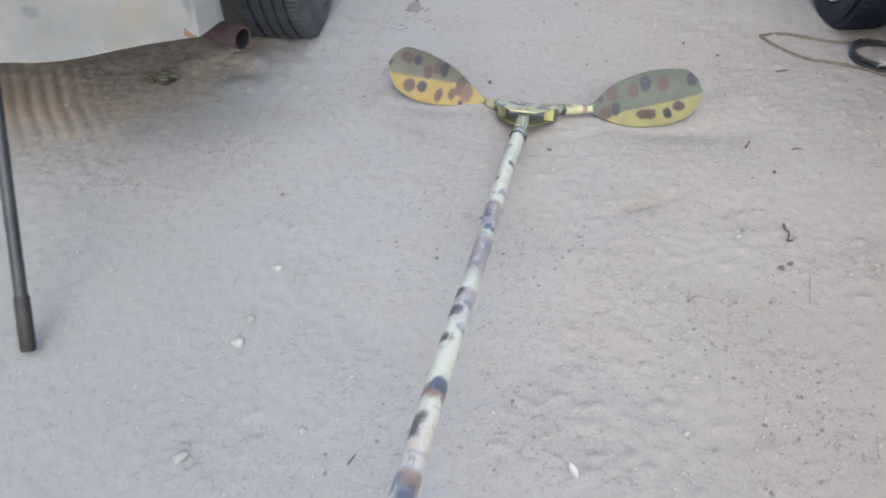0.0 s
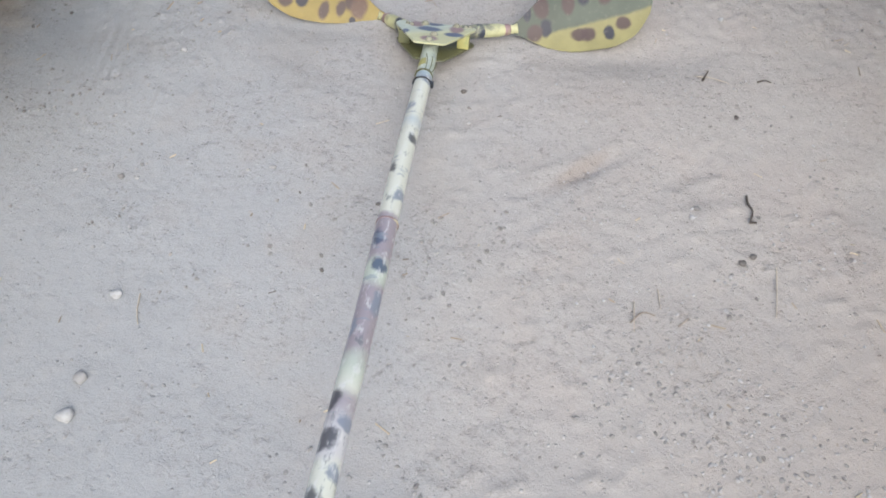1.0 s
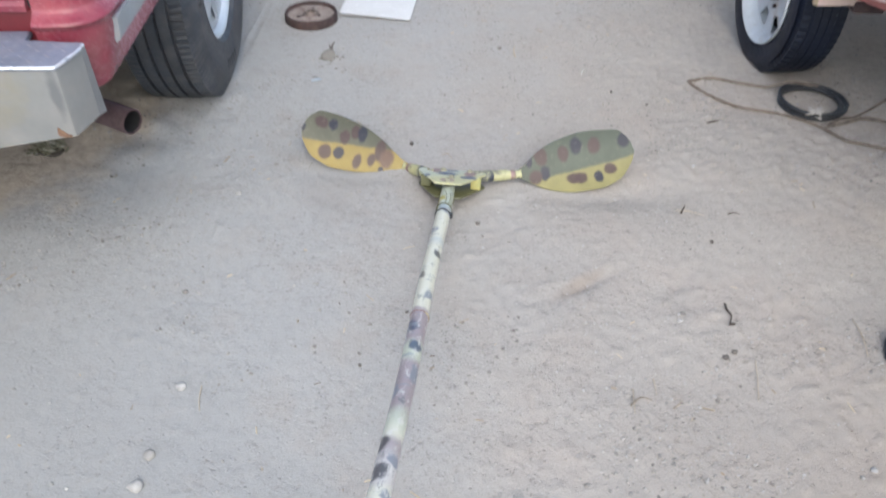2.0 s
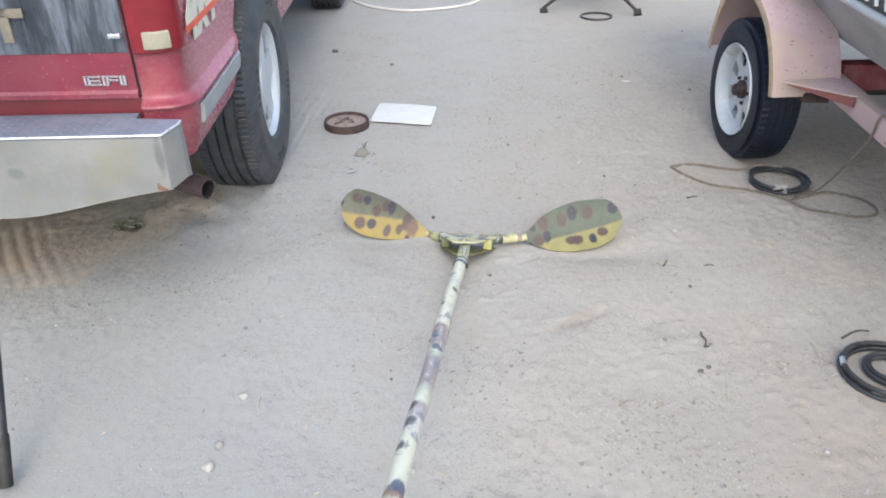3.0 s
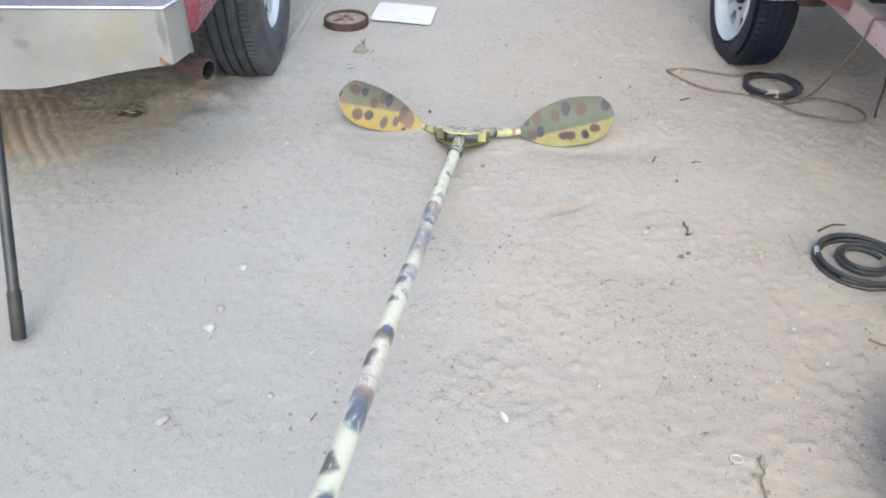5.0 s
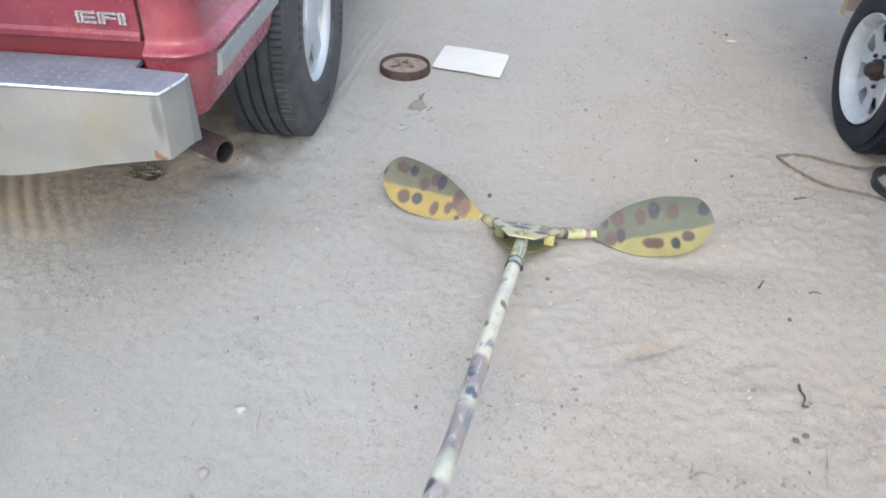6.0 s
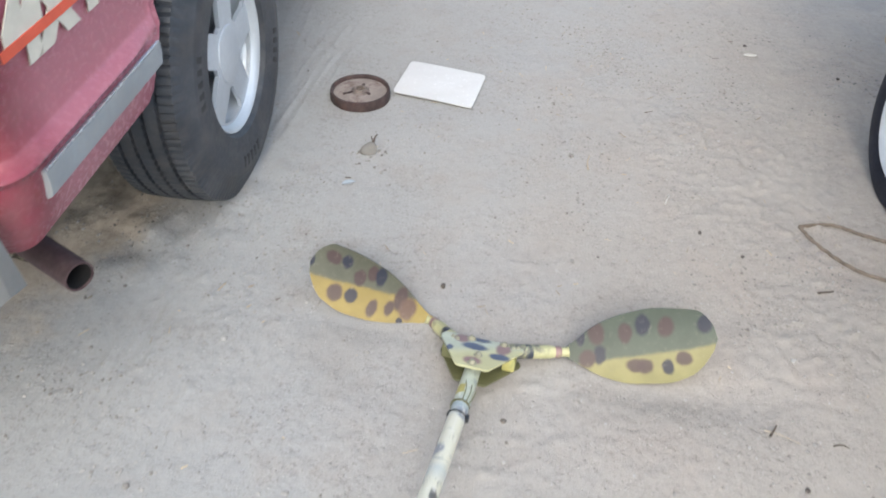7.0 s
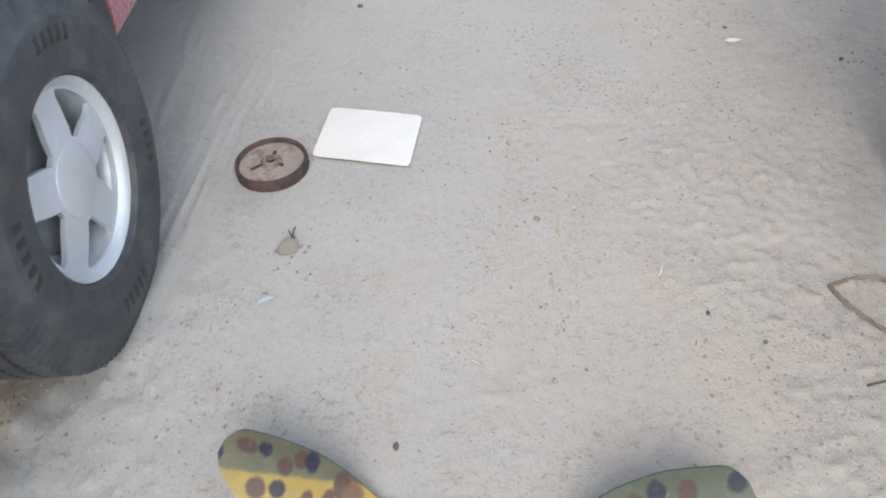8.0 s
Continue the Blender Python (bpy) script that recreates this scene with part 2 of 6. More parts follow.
    grit = math_node(nt, "MULTIPLY", math_node(nt, "SUBTRACT", 1.0, ramp(nt, vo.outputs["Distance"], 0.16, 0.34)), ramp(nt, pick.outputs[0], 0.84, 0.90))
    shade = mix(nt, ramp(nt, pick.outputs[1], 0.40, 0.47), (0.50, 0.48, 0.46), (0.15, 0.125, 0.11))
    col = mix(nt, math_node(nt, "MULTIPLY", grit, 0.28), col, shade)
    def patch_at(x, y, rx, ry, turn, inner, outer, wander):
        """One inside an ellipse with a ragged edge, nought outside."""
        mp = nt.nodes.new("ShaderNodeMapping")
        mp.vector_type = "TEXTURE"
        mp.inputs["Location"].default_value = (x, y, 0)
        mp.inputs["Rotation"].default_value = (0, 0, turn)
        mp.inputs["Scale"].default_value = (rx, ry, 1000.0)
        nt.links.new(tc, mp.inputs["Vector"])
        ln = nt.nodes.new("ShaderNodeVectorMath")
        ln.operation = "LENGTH"
        nt.links.new(mp.outputs[0], ln.inputs[0])
        edge = math_node(nt, "ADD", ln.outputs["Value"], math_node(nt, "MULTIPLY", math_node(nt, "SUBTRACT", mid.outputs[0], 0.5), wander))
        return math_node(nt, "SUBTRACT", 1.0, ramp(nt, edge, inner, outer))

    # lens falloff painted as darker ground at left; trodden brown earth by the tub
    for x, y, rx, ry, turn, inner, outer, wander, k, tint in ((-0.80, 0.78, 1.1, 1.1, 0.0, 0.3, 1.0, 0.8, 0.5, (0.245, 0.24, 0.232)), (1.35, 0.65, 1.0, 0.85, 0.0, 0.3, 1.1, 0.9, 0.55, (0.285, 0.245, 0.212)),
                                                              # damp scuff; left blade's soft shadow and scrape painted
                                                              # in; darker tone under right
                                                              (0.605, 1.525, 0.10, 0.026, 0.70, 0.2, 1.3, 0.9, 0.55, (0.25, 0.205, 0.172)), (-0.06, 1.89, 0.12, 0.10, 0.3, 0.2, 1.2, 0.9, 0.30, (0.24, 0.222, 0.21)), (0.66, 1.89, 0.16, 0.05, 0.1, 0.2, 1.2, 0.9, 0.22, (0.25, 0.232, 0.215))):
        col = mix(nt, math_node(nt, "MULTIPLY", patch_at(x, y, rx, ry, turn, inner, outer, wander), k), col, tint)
    # browner bare earth under the parked truck, its colour lightened to offset the truck's shade
    earth = mix(nt, ramp(nt, small.outputs[0], 0.35, 0.65), (0.50, 0.41, 0.315), (0.42, 0.34, 0.255))
    col = mix(nt, math_node(nt, "MULTIPLY", patch_at(-1.15, 2.55, 0.60, 0.90, 0.0, 0.75, 1.1, 0.7), 0.8), col, earth)
    col = mix(nt, math_node(nt, "MULTIPLY", patch_at(-1.42, 1.98, 0.36, 0.34, 0.4, 0.5, 1.2, 0.7), 0.75), col, (0.50, 0.395, 0.29))
    # tan sand under the boat, its colour lightened to offset the boat's shade
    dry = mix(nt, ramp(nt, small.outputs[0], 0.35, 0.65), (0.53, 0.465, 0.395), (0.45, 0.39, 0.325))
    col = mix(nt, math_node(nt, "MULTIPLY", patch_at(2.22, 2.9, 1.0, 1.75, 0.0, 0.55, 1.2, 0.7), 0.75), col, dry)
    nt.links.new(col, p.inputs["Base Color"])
    p.inputs["Roughness"].default_value = 0.95
    p.inputs["Specular IOR Level"].default_value = 0.15
    hgt = math_node(nt, "ADD", math_node(nt, "MULTIPLY", small.outputs[0], 0.5), math_node(nt, "ADD", math_node(nt, "MULTIPLY", grain.outputs[0], 0.25), math_node(nt, "ADD", math_node(nt, "MULTIPLY", grit, 0.4), math_node(nt, "ADD", math_node(nt, "MULTIPLY", crumb.outputs[0], 0.35), math_node(nt, "MULTIPLY", flecks, -0.45)))))
    b = nt.nodes.new("ShaderNodeBump")
    b.inputs["Strength"].default_value = 0.66
    b.inputs["Distance"].default_value = 0.009
    nt.links.new(hgt, b.inputs["Height"])
    nt.links.new(b.outputs[0], p.inputs["Normal"])
    return m


def island_mix(name, a, b, c, rough=0.9):
    """Small loose pieces whose colour differs from piece to piece."""
    m, nt, p = nodes_of(name)
    geo = nt.nodes.new("ShaderNodeNewGeometry")
    oi = nt.nodes.new("ShaderNodeObjectInfo")
    r = math_node(nt, "FRACT", math_node(nt, "ADD", geo.outputs["Random Per Island"], oi.outputs["Random"]))
    col = mix(nt, ramp(nt, r, 0.2, 0.6), a, b)
    col = mix(nt, ramp(nt, r, 0.84, 0.90), col, c)
    tc = nt.nodes.new("ShaderNodeTexCoord").outputs["Object"]
    n = noise_node(nt, 120.0, 4.0, 0.6, tc)
    col = mix(nt, math_node(nt, "MULTIPLY", ramp(nt, n.outputs[0], 0.4, 0.7), 0.35), col, (0.2, 0.17, 0.15))
    nt.links.new(col, p.inputs["Base Color"])
    p.inputs["Roughness"].default_value = rough
    return m


SOIL = soil()
STONE = island_mix("pebble_stone", (0.265, 0.254, 0.242), (0.35, 0.345, 0.337), (0.19, 0.18, 0.17))
CRUMB = island_mix("earth_crumbs", (0.21, 0.20, 0.188), (0.33, 0.318, 0.305), (0.165, 0.153, 0.143))
PALE_STRAW = island_mix("pale_straw", (0.33, 0.28, 0.22), (0.42, 0.37, 0.30), (0.22, 0.18, 0.14))
CLOD = island_mix("grey_clod_earth", (0.150, 0.146, 0.138), (0.185, 0.180, 0.172), (0.12, 0.112, 0.105))
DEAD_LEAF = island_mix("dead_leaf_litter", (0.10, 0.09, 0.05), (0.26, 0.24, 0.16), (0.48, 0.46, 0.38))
HEAP_BASE = island_mix("dark_leaf_mulch", (0.05, 0.045, 0.032), (0.06, 0.055, 0.04), (0.05, 0.04, 0.03))
STRAW = island_mix("dry_litter", (0.26, 0.20, 0.14), (0.46, 0.38, 0.27), (0.09, 0.07, 0.06))
RED = surface("red_paint", (0.176, 0.030, 0.050), 0.24, big=4.0, var=0.14, bump=0.03, stain=((0.27, 0.06, 0.075), 0.5, 5.0), dust=0.08, speck=((0.75, 0.7, 0.68), 0.05, 70.0))


def lightened_flank(name, fresh, chalky, start, full):
    """Red paint that has faded to a chalky pink along the truck's flank (local y), with missing side light put into the
    pink.
    """
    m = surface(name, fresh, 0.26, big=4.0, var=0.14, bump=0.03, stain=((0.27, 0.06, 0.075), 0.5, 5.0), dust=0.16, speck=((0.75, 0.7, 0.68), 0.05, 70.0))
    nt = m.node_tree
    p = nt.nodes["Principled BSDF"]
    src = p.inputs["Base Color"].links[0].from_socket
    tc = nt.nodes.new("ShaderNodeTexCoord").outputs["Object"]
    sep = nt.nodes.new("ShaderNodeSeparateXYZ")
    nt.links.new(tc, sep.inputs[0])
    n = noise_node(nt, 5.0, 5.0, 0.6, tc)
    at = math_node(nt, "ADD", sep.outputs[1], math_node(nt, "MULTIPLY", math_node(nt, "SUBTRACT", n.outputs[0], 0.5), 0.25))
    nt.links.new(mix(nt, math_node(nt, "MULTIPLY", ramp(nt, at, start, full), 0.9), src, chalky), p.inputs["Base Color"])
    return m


FLANK_RED = lightened_flank("bleached_red_flank", (0.205, 0.033, 0.056), (0.38, 0.140, 0.180), 0.20, 0.40)
# body red darkened for the deep shadow on the sill; bed floor shares it
SILL_RED = surface("dull_red_sill", (0.100, 0.004, 0.010), 0.5, big=5.0, var=0.2, bump=0.05)
TAILPANEL = surface("weathered_black_panel", (0.04, 0.048, 0.064), 0.3, big=11.0, var=0.45, bump=0.05, stain=((0.15, 0.17, 0.21), 0.75, 16.0), stretch=(1, 1, 0.14))
BUMPER = surface("worn_silver_bumper", (0.213, 0.217, 0.217), 0.48, big=3.0, var=0.12, bump=0.04, stain=((0.22, 0.205, 0.165), 0.5, 4.0), dust=0.2)


def smears_and_reflections(m, marks):
    """Dirty smears and painted dark reflections on a surface, each at its own place: (x, z, rx, rz, strength)."""
    nt = m.node_tree
    p = nt.nodes["Principled BSDF"]
    col = p.inputs["Base Color"].links[0].from_socket
    tc = nt.nodes.new("ShaderNodeTexCoord").outputs["Object"]
    n = noise_node(nt, 14.0, 5.0, 0.65, tc)
    for x, z, rx, rz, k in marks:
        d = nt.nodes.new("ShaderNodeVectorMath")
        d.operation = "SUBTRACT"
        d.inputs[1].default_value = (x, 0, z)
        nt.links.new(tc, d.inputs[0])
        e = nt.nodes.new("ShaderNodeVectorMath")
        e.operation = "MULTIPLY"
        e.inputs[1].default_value = (1 / rx, 0, 1 / rz)
        nt.links.new(d.outputs[0], e.inputs[0])
        ln = nt.nodes.new("ShaderNodeVectorMath")
        ln.operation = "LENGTH"
        nt.links.new(e.outputs[0], ln.inputs[0])
        far = math_node(nt, "ADD", ln.outputs["Value"], math_node(nt, "MULTIPLY", math_node(nt, "SUBTRACT", n.outputs[0], 0.5), 1.6))
        col = mix(nt, math_node(nt, "MULTIPLY", math_node(nt, "SUBTRACT", 1.0, ramp(nt, far, 0.4, 1.2)), k), col, (0.085, 0.09, 0.10))
    nt.links.new(col, p.inputs["Base Color"])


# dirt along the corner fold; dark reflections painted in towards the left
smears_and_reflections(BUMPER, ((-0.036, 0.565, 0.012, 0.055, 0.65), (-0.46, 0.594, 0.035, 0.013, 0.8), (-0.60, 0.600, 0.16, 0.022, 0.7), (-0.40, 0.530, 0.030, 0.018, 0.4), (-0.64, 0.57, 0.22, 0.075, 0.50), (-0.22, 0.50, 0.20, 0.05, 0.14)))
CHEQUER = surface("chequer_plate", (0.18, 0.208, 0.282), 0.45, metal=0.3, big=9.0, var=0.2, bump=0.06, dust=0.2)
TREADS = surface("worn_tread_bars", (0.235, 0.255, 0.305), 0.45, metal=0.3, var=0.2, bump=0.05, dust=0.2)
BRIGHT = surface("polished_edge", (0.78, 0.80, 0.84), 0.3, metal=0.6, var=0.08, bump=0.0)
TYRE = surface("dusty_tyre_rubber", (0.036, 0.042, 0.053), 0.48, big=8.0, var=0.25, bump=0.15, dust=0.10, gloss=0.4)
TRAILER_TYRE = surface("black_trailer_rubber", (0.011, 0.015, 0.028), 0.5, big=8.0, var=0.25, bump=0.12, gloss=0.28)
SIDEWALL_MARK = surface("tyre_lettering", (0.020, 0.021, 0.024), 0.6, var=0.1, bump=0.0)
ALLOY = surface("silver_alloy", (0.53, 0.57, 0.62), 0.34, metal=0.35, big=7.0, var=0.08, bump=0.02, dust=0.10)
WHITE_STEEL = surface("white_painted_steel", (0.47, 0.505, 0.54), 0.42, big=9.0, var=0.12, bump=0.03, stain=((0.30, 0.22, 0.16), 0.3, 14.0), dust=0.25)
# steel with underbody shade in its dark colour; chair legs share it
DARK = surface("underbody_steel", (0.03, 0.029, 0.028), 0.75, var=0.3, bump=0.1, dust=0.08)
DRUM_SAND = surface("dusty_brown_sand", (0.25, 0.215, 0.195), 0.9, big=14.0, fine=160.0, var=0.2, bump=0.5, stain=((0.13, 0.09, 0.08), 0.5, 18.0))
DRUM_HUB = surface("dusty_iron_hub", (0.12, 0.095, 0.088), 0.85, big=20.0, var=0.3, bump=0.4, dust=0.45)
DRUM = surface("grey_cast_drum", (0.27, 0.29, 0.32), 0.6, metal=0.3, var=0.2, bump=0.1, dust=0.3)
RUST = surface("rusty_iron", (0.043, 0.026, 0.027), 0.85, big=14.0, var=0.35, bump=0.4, stain=((0.075, 0.042, 0.037), 0.5, 22.0), dust=0.06)
ORANGE_RUST = surface("orange_rust", (0.17, 0.10, 0.066), 0.9, big=30.0, var=0.35, bump=0.4)
PIPE = surface("rusted_exhaust", (0.080, 0.047, 0.052), 0.7, metal=0.2, big=20.0, var=0.25, bump=0.2, dust=0.10)
STRIP = surface("grey_rub_strip", (0.27, 0.295, 0.32), 0.42, big=10.0, var=0.12, bump=0.03, dust=0.25)
LAMP = surface("cream_lamp_lens", (0.28, 0.26, 0.205), 0.25, big=14.0, var=0.15, bump=0.02)
LAMP_RED = surface("red_lamp_lens", (0.17, 0.014, 0.022), 0.2, big=10.0, var=0.15, bump=0.02)
DECAL = surface("faded_white_decal", (0.58, 0.55, 0.48), 0.5, big=20.0, var=0.08, bump=0.02)
DECAL_RED = surface("orange_decal_stripe", (0.62, 0.10, 0.055), 0.5, big=20.0, var=0.1, bump=0.02)
BADGE = surface("chrome_badge", (0.66, 0.68, 0.72), 0.25, metal=0.8, var=0.1, bump=0.0)
GOLD = surface("worn_gold_lettering", (0.20, 0.175, 0.14), 0.5, var=0.2, bump=0.05)
GLASS = surface("dark_glass", (0.02, 0.025, 0.03), 0.08, var=0.1, bump=0.0)
PINK = surface("faded_pink_trailer_paint", (0.50, 0.36, 0.368), 0.6, big=5.0, var=0.12, bump=0.06, stain=((0.46, 0.36, 0.30), 0.65, 4.0), speck=((0.17, 0.09, 0.06), 0.17, 48.0))
# pink darkened for the shade on the gusset's underside
WEB = surface("dark_pink_web", (0.22, 0.075, 0.07), 0.6, big=8.0, var=0.2, bump=0.06)
TAN = surface("tan_worn_lip", (0.42, 0.33, 0.22), 0.6, big=9.0, var=0.15, bump=0.06, stain=((0.35, 0.2, 0.12), 0.35, 16.0))
MAROON = surface("dark_red_beam", (0.175, 0.030, 0.042), 0.55, big=7.0, var=0.25, bump=0.06, dust=0.2)
HULL = surface("grey_hull", (0.36, 0.37, 0.37), 0.5, big=3.0, var=0.12, bump=0.04, stain=((0.25, 0.26, 0.26), 0.5, 5.0), dust=0.2)
HULL_RAIL = surface("pale_hull_rail", (0.50, 0.51, 0.52), 0.4, big=8.0, var=0.08, bump=0.02)
# near-black colour that holds the shade inside bores and wheel holes
BORE = surface("sooty_bore", (0.006, 0.006, 0.007), 0.95, var=0.2, bump=0.1)
BLACK = surface("black_panel", (0.02, 0.022, 0.026), 0.4, var=0.2, bump=0.02)
WHITE = surface("white_paint", (0.78, 0.78, 0.78), 0.5, var=0.05, bump=0.0)
SIGNAL_RED = surface("bright_red_patch", (0.62, 0.03, 0.03), 0.45, var=0.08, bump=0.0)
GALV = surface("bright_zinc_plate", (0.60, 0.66, 0.72), 0.3, metal=0.75, big=16.0, var=0.15, bump=0.05)
CHAIN = surface("weathered_chain", (0.11, 0.092, 0.082), 0.55, metal=0.4, big=40.0, var=0.3, bump=0.15)
HOSE = surface("black_hose_rubber", (0.022, 0.024, 0.029), 0.42, big=12.0, var=0.2, bump=0.05, dust=0.08)
ROPE = surface("brown_rope", (0.18, 0.146, 0.118), 0.9, big=40.0, fine=300.0, var=0.3, bump=0.5)
CORD = surface("pale_cord", (0.40, 0.37, 0.34), 0.8, big=60.0, var=0.2, bump=0.2)
PALE_HOSE = surface("pale_hose", (0.60, 0.57, 0.56), 0.5, var=0.08, bump=0.02)
BLACK_POLE = surface("black_coated_pole", (0.016, 0.018, 0.024), 0.32, big=9.0, var=0.2, bump=0.05, dust=0.06)
POLE_TIP = surface("matt_black_sleeve", (0.012, 0.011, 0.011), 0.6, var=0.2, bump=0.05, dust=0.08)
SHEET = surface("white_board_sheet", (0.57, 0.572, 0.57), 0.24, big=6.0, var=0.04, bump=0.015, dust=0.10)
LEAF = surface("bleached_leaf", (0.52, 0.50, 0.47), 0.7, big=30.0, var=0.12, bump=0.1)
TWIG = surface("dark_twig_bark", (0.07, 0.055, 0.045), 0.9, big=40.0, var=0.3, bump=0.4)
ROOT = surface("grey_brown_root", (0.20, 0.165, 0.13), 0.9, big=40.0, var=0.35, bump=0.3)
SCRAP = surface("pale_blue_plastic", (0.28, 0.33, 0.38), 0.5, big=20.0, var=0.12, bump=0.1, dust=0.3)
DARK_STONE = island_mix("dark_pebble", (0.075, 0.066, 0.06), (0.11, 0.10, 0.092), (0.06, 0.05, 0.045))
TUB = surface("grey_plastic_tub", (0.13, 0.15, 0.18), 0.45, big=8.0, var=0.15, bump=0.03, dust=0.2)
TUB_RIM = surface("pale_tub_rim", (0.42, 0.45, 0.47), 0.45, big=8.0, var=0.08, bump=0.02)
YELLOW = surface("yellow_green_paint", (0.36, 0.33, 0.12), 0.45, big=14.0, var=0.14, bump=0.06, stain=((0.24, 0.26, 0.10), 0.5, 18.0))
# olive darkened for the shade under the hub; cable ties share it
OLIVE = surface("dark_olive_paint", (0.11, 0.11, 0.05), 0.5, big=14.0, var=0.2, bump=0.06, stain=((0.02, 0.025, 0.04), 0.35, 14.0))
PLUM = surface("plum_brown_paint", (0.20, 0.13, 0.125), 0.45, big=20.0, var=0.25, bump=0.06, stain=((0.40, 0.38, 0.24), 0.4, 30.0))
NAVY_PAINT = surface("navy_sprayed_paint", (0.030, 0.036, 0.055), 0.45, big=24.0, var=0.3, bump=0.06, stain=((0.36, 0.36, 0.22), 0.75, 30.0))
BOLT = surface("brass_bolt_head", (0.27, 0.26, 0.19), 0.5, metal=0.1, var=0.15, bump=0.0)
ARM = surface("arm_camouflage", (0.40, 0.39, 0.22), 0.45, big=16.0, var=0.14, bump=0.06, stain=((0.06, 0.065, 0.075), 0.55, 15.0))
POLE = pole_paint()


# ---------------------------------------------------------------- mesh helpers
def thing(name, m, label, category, group="", kind=""):
    ob = new(name)
    ob.empty_display_size = 0.1
    ob.matrix_world = m
    return tagged(ob, label, category, group, kind)


def finish(name, bm, material, angle=35.0):
    me = bpy.data.meshes.new(name)
    bmesh.ops.recalc_face_normals(bm, faces=bm.faces)
    bm.to_mesh(me)
    bm.free()
    me.materials.append(material)
    me.polygons.foreach_set("use_smooth", [True] * len(me.polygons))
    me.set_sharp_from_angle(angle=radians(angle))
    return me


def part(name, bm, material, parent, label="", m=None, angle=35.0):
    ob = new(name, finish(name, bm, material, angle))
    ob.parent = parent
    if m is not None:
        ob.matrix_basis = m
    if label:
        tagged(ob, label)
    return ob


def single(name, bm, material, m, label, category, group="", kind="", angle=35.0):
    ob = new(name, finish(name, bm, material, angle))
    ob.matrix_world = m
    return tagged(ob, label, category, group, kind)


def box(lo, hi, bevel=0.0, bm=None, segs=2):
    bm = bm or bmesh.new()
    vs = [bm.verts.new((x, y, z)) for x in (lo[0], hi[0]) for y in (lo[1], hi[1]) for z in (lo[2], hi[2])]
    fs = [bm.faces.new([vs[i] for i in f]) for f in ((0, 1, 3, 2), (4, 6, 7, 5), (0, 4, 5, 1), (2, 3, 7, 6), (0, 2, 6, 4), (1, 5, 7, 3))]
    if bevel:
        es = {e for f in fs for e in f.edges}
        bmesh.ops.bevel(bm, geom=list(es), offset=bevel, segments=segs, affect="EDGES", profile=0.6)
    return bm


def prism(outline, z0, z1, bevel=0.0, bm=None):
    """A plate: an outline in x and y, from z0 to z1."""
    bm = bm or bmesh.new()
    a = [bm.verts.new((x, y, z0)) for x, y in outline]
    b = [bm.verts.new((x, y, z1)) for x, y in outline]
    n = len(a)
    fs = [bm.faces.new(a[::-1]), bm.faces.new(b)] + [bm.faces.new((a[i], a[(i + 1) % n], b[(i + 1) % n], b[i])) for i in range(n)]
    if bevel:
        bmesh.ops.bevel(bm, geom=[e for f in fs[:2] for e in f.edges], offset=bevel, segments=2, affect="EDGES", profile=0.6)
    return bm


def lathe(profile, segs, closed=False, wobble=None, bm=None):
    """Revolves (radius, x) pairs about the x axis."""
    bm = bm or bmesh.new()
    rings = []
    for k in range(segs):
        a = 2 * math.pi * k / segs
        ring = []
        for i, (r, x) in enumerate(profile):
            rr = r + (wobble(i, k, a) if wobble else 0.0)
            ring.append(bm.verts.new((x, rr * math.cos(a), rr * math.sin(a))))
        rings.append(ring)
    n = len(profile)
    for k in range(segs):
        p, q = rings[k], rings[(k + 1) % segs]
        for i in range(n if closed else n - 1):
            j = (i + 1) % n
            bm.faces.new((p[i], p[j], q[j], q[i]))
    return bm


def tube(points, radius, segs=10, bm=None, cap=True, loop=False):
    """A round bar along points; radius a number or one for each point."""
    bm = bm or bmesh.new()
    pts = [Vector(p) for p in points]
    n = len(pts)
    rad = list(radius) if isinstance(radius, (list, tuple)) else [radius] * n
    rings, side = [], None
    for i, p in enumerate(pts):
        if loop:
            t = (pts[(i + 1) % n] - pts[i - 1]).normalized()
        else:
            t = (pts[min(i + 1, n - 1)] - pts[max(i - 1, 0)]).normalized()
        if side is None:
            side = t.orthogonal().normalized()
        side = (side - side.dot(t) * t).normalized()
        up = t.cross(side)
        rings.append([bm.verts.new(p + rad[i] * (math.cos(2 * math.pi * k / segs) * side + math.sin(2 * math.pi * k / segs) * up)) for k in range(segs)])
    for i in range(n if loop else n - 1):
        a, b = rings[i], rings[(i + 1) % n]
        shift = 0
        if loop and i == n - 1:
            shift = min(range(segs), key=lambda s: (a[0].co - b[s].co).length)
        for k in range(segs):
            bm.faces.new((a[k], a[(k + 1) % segs], b[(k + 1 + shift) % segs], b[(k + shift) % segs]))
    if cap and not loop:
        bm.faces.new(rings[0][::-1])
        bm.faces.new(rings[-1])
    return bm


def smooth_path(points, steps=8, loop=False):
    """Catmull-Rom through the points."""
    p = [Vector(q) for q in points]
    n = len(p)
    out = []
    for i in range(n if loop else n - 1):
        a, b, c, d = (p[(i - 1) % n], p[i], p[(i + 1) % n], p[(i + 2) % n]) if loop else (p[max(i - 1, 0)], p[i], p[i + 1], p[min(i + 2, n - 1)])
        for k in range(steps):
            t = k / steps
            out.append(0.5 * ((2 * b) + (c - a) * t + (2 * a - 5 * b + 4 * c - d) * t * t + (3 * b - a - 3 * c + d) * t ** 3))
    if not loop:
        out.append(p[-1])
    return out


